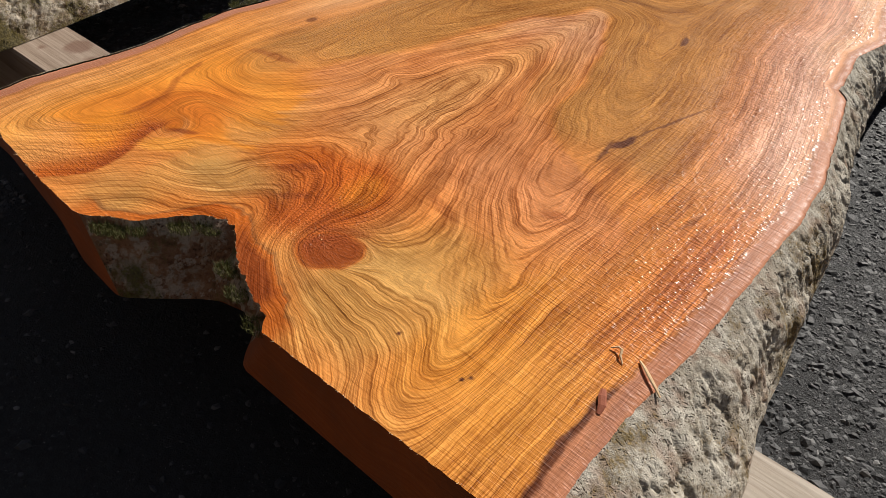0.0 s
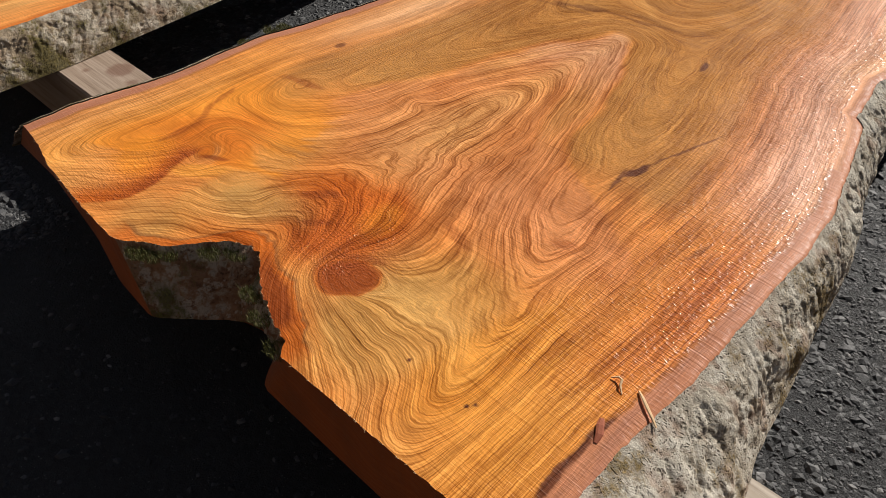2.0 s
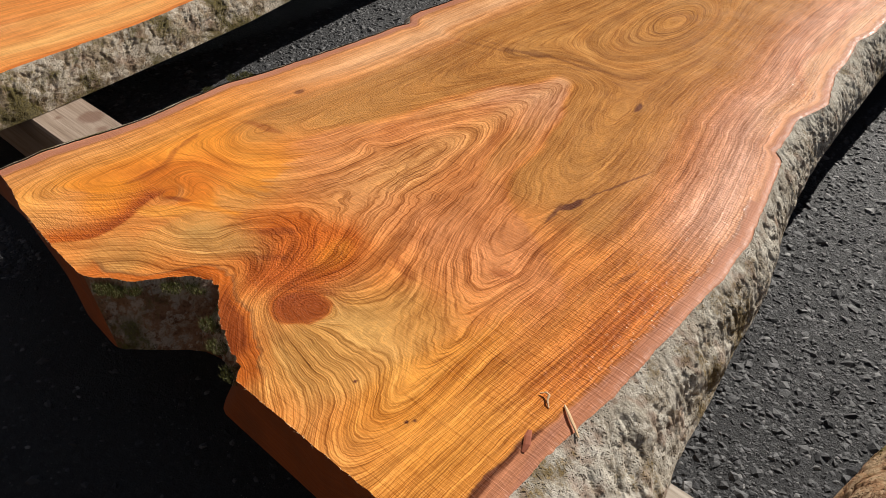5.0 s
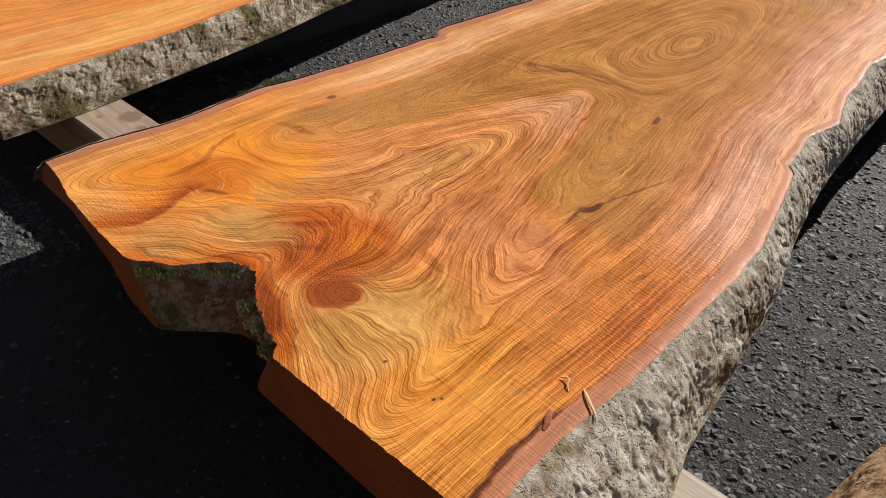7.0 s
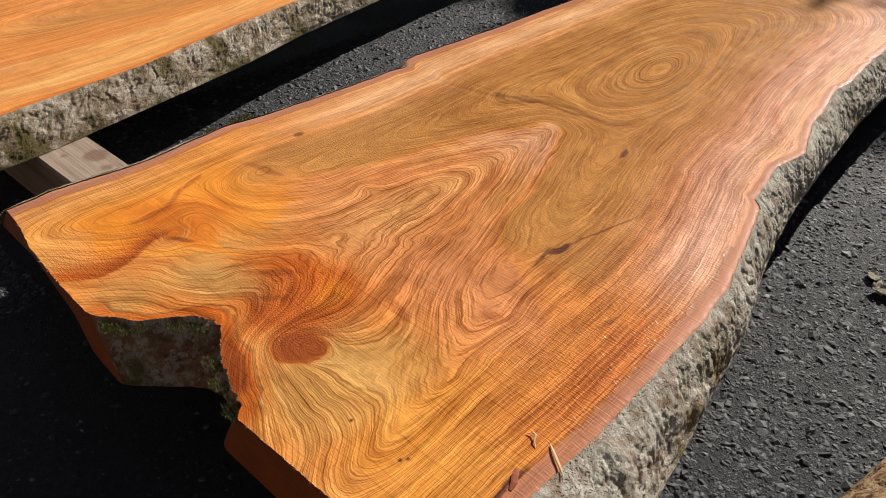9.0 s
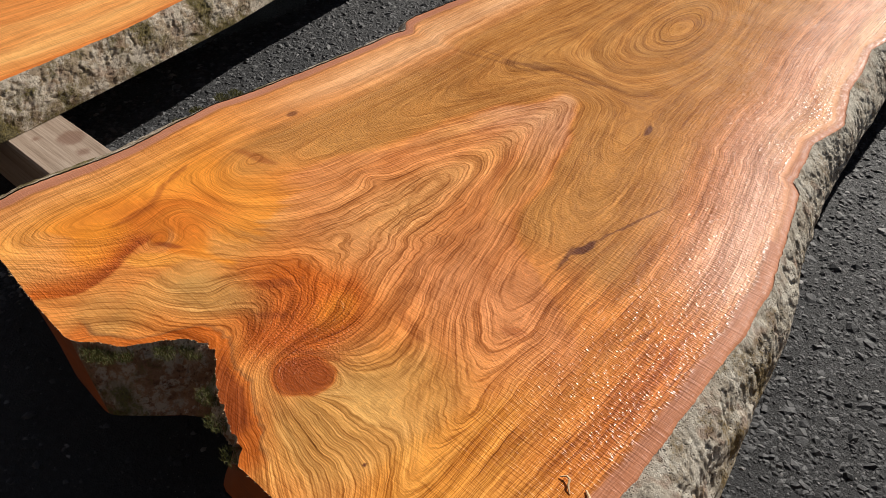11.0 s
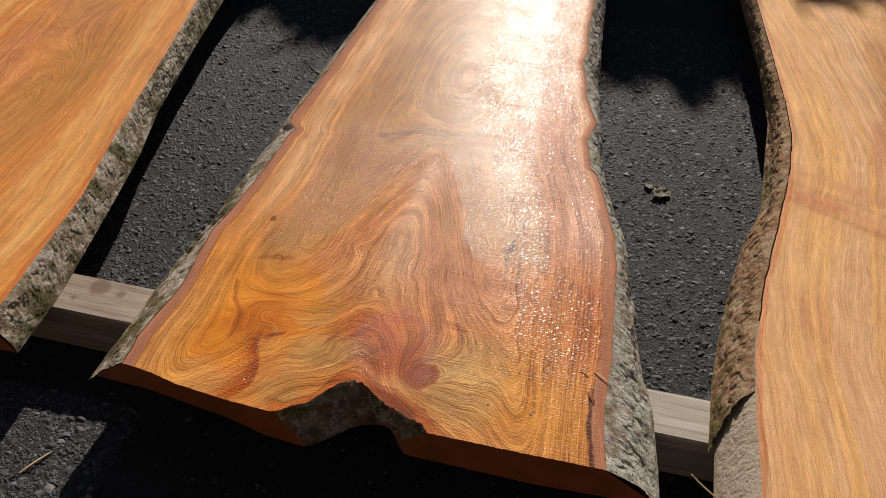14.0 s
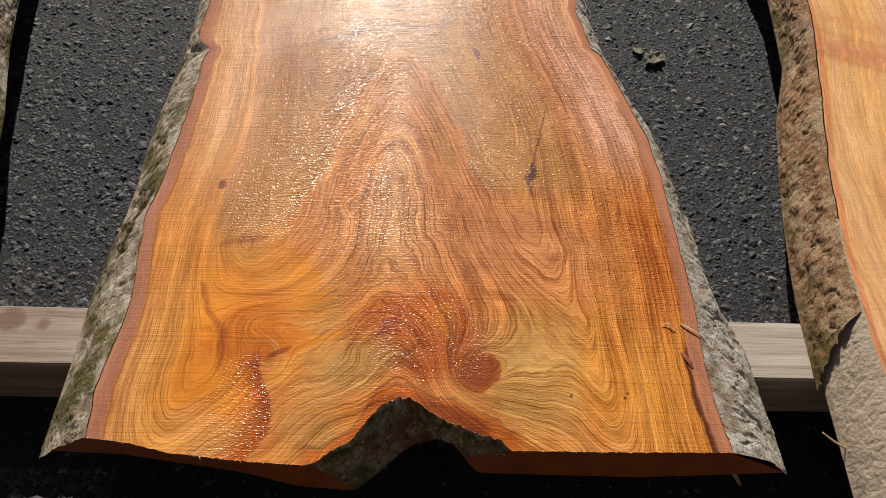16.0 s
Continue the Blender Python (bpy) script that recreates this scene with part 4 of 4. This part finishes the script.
# its neighbours
west_right = ragged(curve([(-0.2, -1.083), (0.0, -1.090), (0.15, -1.104), (0.42, -1.132), (0.72, -1.200), (1.0, -1.250), (1.23, -1.290), (1.67, -1.375), (3.2, -1.55)]), 8)
west_right_foot = curve([(-0.2, -1.025), (0.07, -1.040), (0.2, -1.060), (0.5, -1.110), (0.75, -1.156), (1.0, -1.222), (1.42, -1.298), (1.9, -1.375), (3.2, -1.50)])
west_left = ragged(curve([(-0.2, -2.15), (1.0, -2.20), (3.2, -2.28)]), 9)
west_left_foot = curve([(-0.2, -2.24), (3.2, -2.36)])
slab("west_slab", "thick sawn orange wood slab with mossy grey bark edge, resting on timber bearers",
     west_left, west_right, west_left_foot, west_right_foot, lambda s: -0.105 + 0.012 * lattice(np.asarray(s) * 7, 0.5, 2), 3.6, SAWN,
     plain_paint(81, "base", "pale", ((-1.55, 0.9, 0.10, 0.5, 0.12), (-1.75, 2.0, 0.12, 0.6, 0.10)), 0.10),
     ((BARK_BROWN, 200, 0.8, 0.006, "brown bark"), (BARK_WEST, 1400, 0.6, 0.004, "mossy grey bark")), 240, 350, seeds=(13, 14), group="slabs in a row")

east_left = ragged(curve([(-0.5, 0.770), (-0.13, 0.777), (0.11, 0.775), (0.33, 0.786), (0.57, 0.822), (0.82, 0.873), (1.05, 0.915), (1.13, 0.929), (1.33, 0.949), (1.55, 0.941), (1.79, 0.924), (2.37, 0.88), (3.3, 0.84)]), 10)
east_left_foot = curve([(-0.5, 0.690), (-0.085, 0.700), (0.1, 0.705), (0.25, 0.712), (0.42, 0.731), (0.6, 0.762), (0.8, 0.802), (1.0, 0.868), (1.25, 0.893), (1.54, 0.920), (1.9, 0.910), (2.25, 0.880), (3.3, 0.80)])
east_right = ragged(curve([(-0.5, 1.66), (1.0, 1.78), (3.3, 1.86)]), 12)
east_right_foot = curve([(-0.5, 1.75), (3.3, 1.95)])
east = slab("east_slab", "thick sawn pale orange wood slab with brown bark partly broken off, resting on timber bearers",
            east_left, east_right, east_left_foot, east_right_foot, lambda s: -0.40 + 0.006 * lattice(np.asarray(s) * 7, 0.5, 3), 3.65, SAWN,
            plain_paint(91, "straw", "pale", ((1.25, 0.1, 0.10, 0.30, 0.12), (1.4, 1.6, 0.12, 0.6, 0.10)), 0.10),
            ((BARK_BROWN, 1400, 1.0, 0.006, "rough brown bark broken off short", 0.15), (BARK_BROWN, 200, 0.8, 0.006, "brown bark")), 240, 350, seeds=(15, 16), group="slabs in a row")


# ---------------------------------------------------------------- hedge that shades the far ends
def hedge():
    root = tagged(new("hedge"), "tall clipped green hedge beyond the yard", "hedge")
    y = 8.6
    xs = np.linspace(-7, 6, 140)
    top = (y - 2.08) * math.tan(radians(SUN_HEIGHT)) + 0.13 * np.sqrt(np.abs(np.sin(xs * 7.2 + 0.6 * lattice(xs * 2, 0.5, 6)))) + 0.09 * lattice(xs * 2.3, 0.5, 4) - 0.05
    prof = [(-0.45, 0.0), (-0.5, 0.5), (-0.45, 0.85), (-0.2, 0.97), (0.0, 1.0), (0.3, 0.97), (0.5, 0.85), (0.55, 0.5), (0.5, 0.0)]
    P = np.array([[(x, y + a + 0.1 * lattice(x * 2, b * 6, 8), b * tp - 0.02) for a, b in prof] for x, tp in zip(xs, top)], float)
    part("hedge_body", grid_mesh("hedge_body", P), STEM, root)
    count = 9000
    ix = rng.integers(0, 139, count)
    ip = rng.integers(1, len(prof) - 1, count)
    base = P[ix, ip] + rng.normal(0, 0.045, (count, 3))
    ax = rng.normal(0, 1, (count, 3)); ax /= np.linalg.norm(ax, axis=1)[:, None]
    bx = np.cross(ax, rng.normal(0, 1, (count, 3))); bx /= np.linalg.norm(bx, axis=1)[:, None]
    L = rng.uniform(0.03, 0.06, count)[:, None]
    quad = np.stack([base - ax * L, base + bx * L * 0.45, base + ax * L, base - bx * L * 0.45], 1).reshape(-1, 3)
    me = bpy.data.meshes.new("leaves")
    me.from_pydata(quad.tolist(), [], np.arange(count * 4).reshape(-1, 4).tolist())
    tagged(part("leaves", me, LEAF, root), kind="stuff")


hedge()


# ---------------------------------------------------------------- unseen wall added to cut sky light on shaded faces
def sky_block_wall():
    root = tagged(new("wall_sky_block"), "unseen dark board wall added to keep sky light off the yard", "wall", kind="structure")
    for i in range(36):
        bm = bmesh.new()
        bmesh.ops.create_cube(bm, size=1.0)
        bmesh.ops.scale(bm, vec=(0.395, 0.03, 3.6), verts=bm.verts)
        bmesh.ops.translate(bm, vec=(-7.0 + 0.4 * i, -4.2 + 0.008 * (i % 2), 1.79), verts=bm.verts)
        part("board", mesh_of("board", bm), BOARD, root)


sky_block_wall()


# ---------------------------------------------------------------- litter
def sliver(name, label, category, points, width, thick, mat, group=""):
    """A thin split of wood along a bent line."""
    bm = bmesh.new()
    rows = []
    pts = [Vector(p) for p in points]
    for i, p in enumerate(pts):
        d = (pts[min(i + 1, len(pts) - 1)] - pts[max(i - 1, 0)]).normalized()
        sidew = d.cross(Vector((0, 0, 1))).normalized()
        k = width * (0.35 + 0.65 * math.sin(math.pi * (0.12 + 0.80 * i / (len(pts) - 1))))
        up = d.cross(sidew) * -thick
        rows.append([bm.verts.new(p + q) for q in (sidew * k, sidew * k * 0.4 + up, -sidew * k * 0.6 + up * 0.8, -sidew * k)])
    for a, b in zip(rows, rows[1:]):
        for j in range(4):
            bm.faces.new((a[j], a[(j + 1) % 4], b[(j + 1) % 4], b[j]))
    bm.faces.new(rows[0])
    bm.faces.new(rows[-1][::-1])
    ob = new(name, mesh_of(name, bm))
    ob.data.materials.append(mat)
    return tagged(ob, label, category, group)


T = TOP + 0.0005
sliver("wood_shaving", "curled pale wood shaving lying on the slab", "shaving", [(0.361, 0.114, T + 0.001), (0.368, 0.119, T + 0.004), (0.374, 0.117, T + 0.005), (0.377, 0.109, T + 0.003), (0.385, 0.102, T)], 0.0018, 0.0008, SPLINTER, "shavings")
sliver("wood_shaving", "long pale splinter of wood lying across the slab edge", "shaving", [(0.397, 0.120, T + 0.001), (0.408, 0.112, T + 0.003), (0.419, 0.104, T + 0.003), (0.430, 0.097, T + 0.002), (0.442, 0.089, T)], 0.0024, 0.0008, SPLINTER, "shavings")
sliver("wood_chip", "reddish wood chip stuck on the slab", "wood chip", [(0.390, 0.056, T), (0.395, 0.045, T + 0.002), (0.402, 0.034, T + 0.002), (0.405, 0.022, T)], 0.005, 0.0008, RED_CHIP)
sliver("twig", "thin pale splinter standing off the slab's bare edge", "stick", [(0.633, -0.094, 0.224), (0.652, -0.096, 0.206), (0.672, -0.095, 0.186), (0.692, -0.094, 0.167), (0.712, -0.093, 0.150)], 0.0028, 0.0022, SPLINTER, "sticks")
sliver("twig", "short pale stick lying on the stone yard", "stick", [(-0.915, -0.345, 0.004), (-0.900, -0.318, 0.006), (-0.885, -0.292, 0.006), (-0.874, -0.272, 0.004)], 0.004, 0.003, SPLINTER, "sticks")
sliver("twig", "dark stick lying in the shade under the slab end", "stick", [(0.526, -0.058, 0.004), (0.533, -0.075, 0.007), (0.540, -0.092, 0.007), (0.548, -0.112, 0.004)], 0.006, 0.004, SPLINTER, "sticks")


def dry_leaf(x, y, size, turn, curl):
    """A curled dead leaf: a bent, lobed blade."""
    n, m = 13, 9
    a = np.linspace(-1, 1, n)[:, None]
    b = np.linspace(-1, 1, m)[None]
    wide = (0.62 * np.sqrt(np.clip(1 - a ** 2, 0, 1)) * (1 + 0.22 * np.sin(a * 11)) + 0.03)
    X, Y = a * size + 0 * b, b * wide * size
    Z = size * (0.12 + curl * ((b * wide) ** 2 + 0.45 * a ** 2) + 0.30 * fbm(a * 3 + turn, b * 3, 3, 5))
    c, sn = math.cos(turn), math.sin(turn)
    P = np.stack([x + X * c - Y * sn, y + X * sn + Y * c, np.maximum(Z, 0.0) + 0.003], -1)
    ob = new("dead_leaf", grid_mesh("dead_leaf", P))
    ob.data.materials.append(DRY_LEAF)
    solid = ob.modifiers.new("blade", "SOLIDIFY")
    solid.thickness = 0.0012
    return tagged(ob, "curled dark brown dead leaf on the stone yard", "leaf", "dead leaves")


dry_leaf(0.565, 1.195, 0.036, 0.5, 0.45)
dry_leaf(0.520, 1.235, 0.022, 1.9, 0.35)


def moss_tuft(x, y, z, r, count, lean=(0, 0)):
    """A tuft of moss: many fine upright blades in one mesh."""
    verts, faces = [], []
    for _ in range(count):
        a, q = rng.uniform(0, 6.283), r * math.sqrt(rng.uniform(0, 1))
        bx, by = x + q * math.cos(a) * 1.6, y + q * math.sin(a)
        h = rng.uniform(0.0015, 0.006)
        t = rng.uniform(0, 6.283)
        wx, wy = 0.0005 * math.cos(t), 0.0005 * math.sin(t)
        tip = (bx + lean[0] * h + rng.normal(0, 0.0025), by + lean[1] * h + rng.normal(0, 0.0025), z + h)
        k = len(verts)
        verts += [(bx - wx, by - wy, z - 0.003), (bx + wx, by + wy, z - 0.003), tip]
        faces.append((k, k + 1, k + 2))
    me = bpy.data.meshes.new("moss_tuft")
    me.from_pydata(verts, [], faces)
    me.materials.append(MOSS)
    return tagged(new("moss_tuft", me), "green moss tuft growing on the slab's bark", "moss", "moss tufts")


for x, y, z, r, c in ((-0.262, -0.172, 0.238, 0.012, 260), (-0.245, -0.160, 0.236, 0.012, 260), (-0.225, -0.142, 0.238, 0.010, 200), (-0.19, -0.098, 0.238, 0.012, 240), (-0.165, -0.07, 0.236, 0.013, 260),
                      (-0.075, -0.105, 0.236, 0.012, 220), (-0.03, -0.125, 0.236, 0.011, 200), (0.03, -0.142, 0.234, 0.012, 220), (-0.715, 0.40, 0.238, 0.014, 300), (-0.712, 0.43, 0.238, 0.012, 240),
                      (-0.73, 0.345, 0.222, 0.014, 300), (-0.735, 0.30, 0.212, 0.012, 260)):
    moss_tuft(x, y, z + 0.002, r * 1.15, int(c * 1.8))
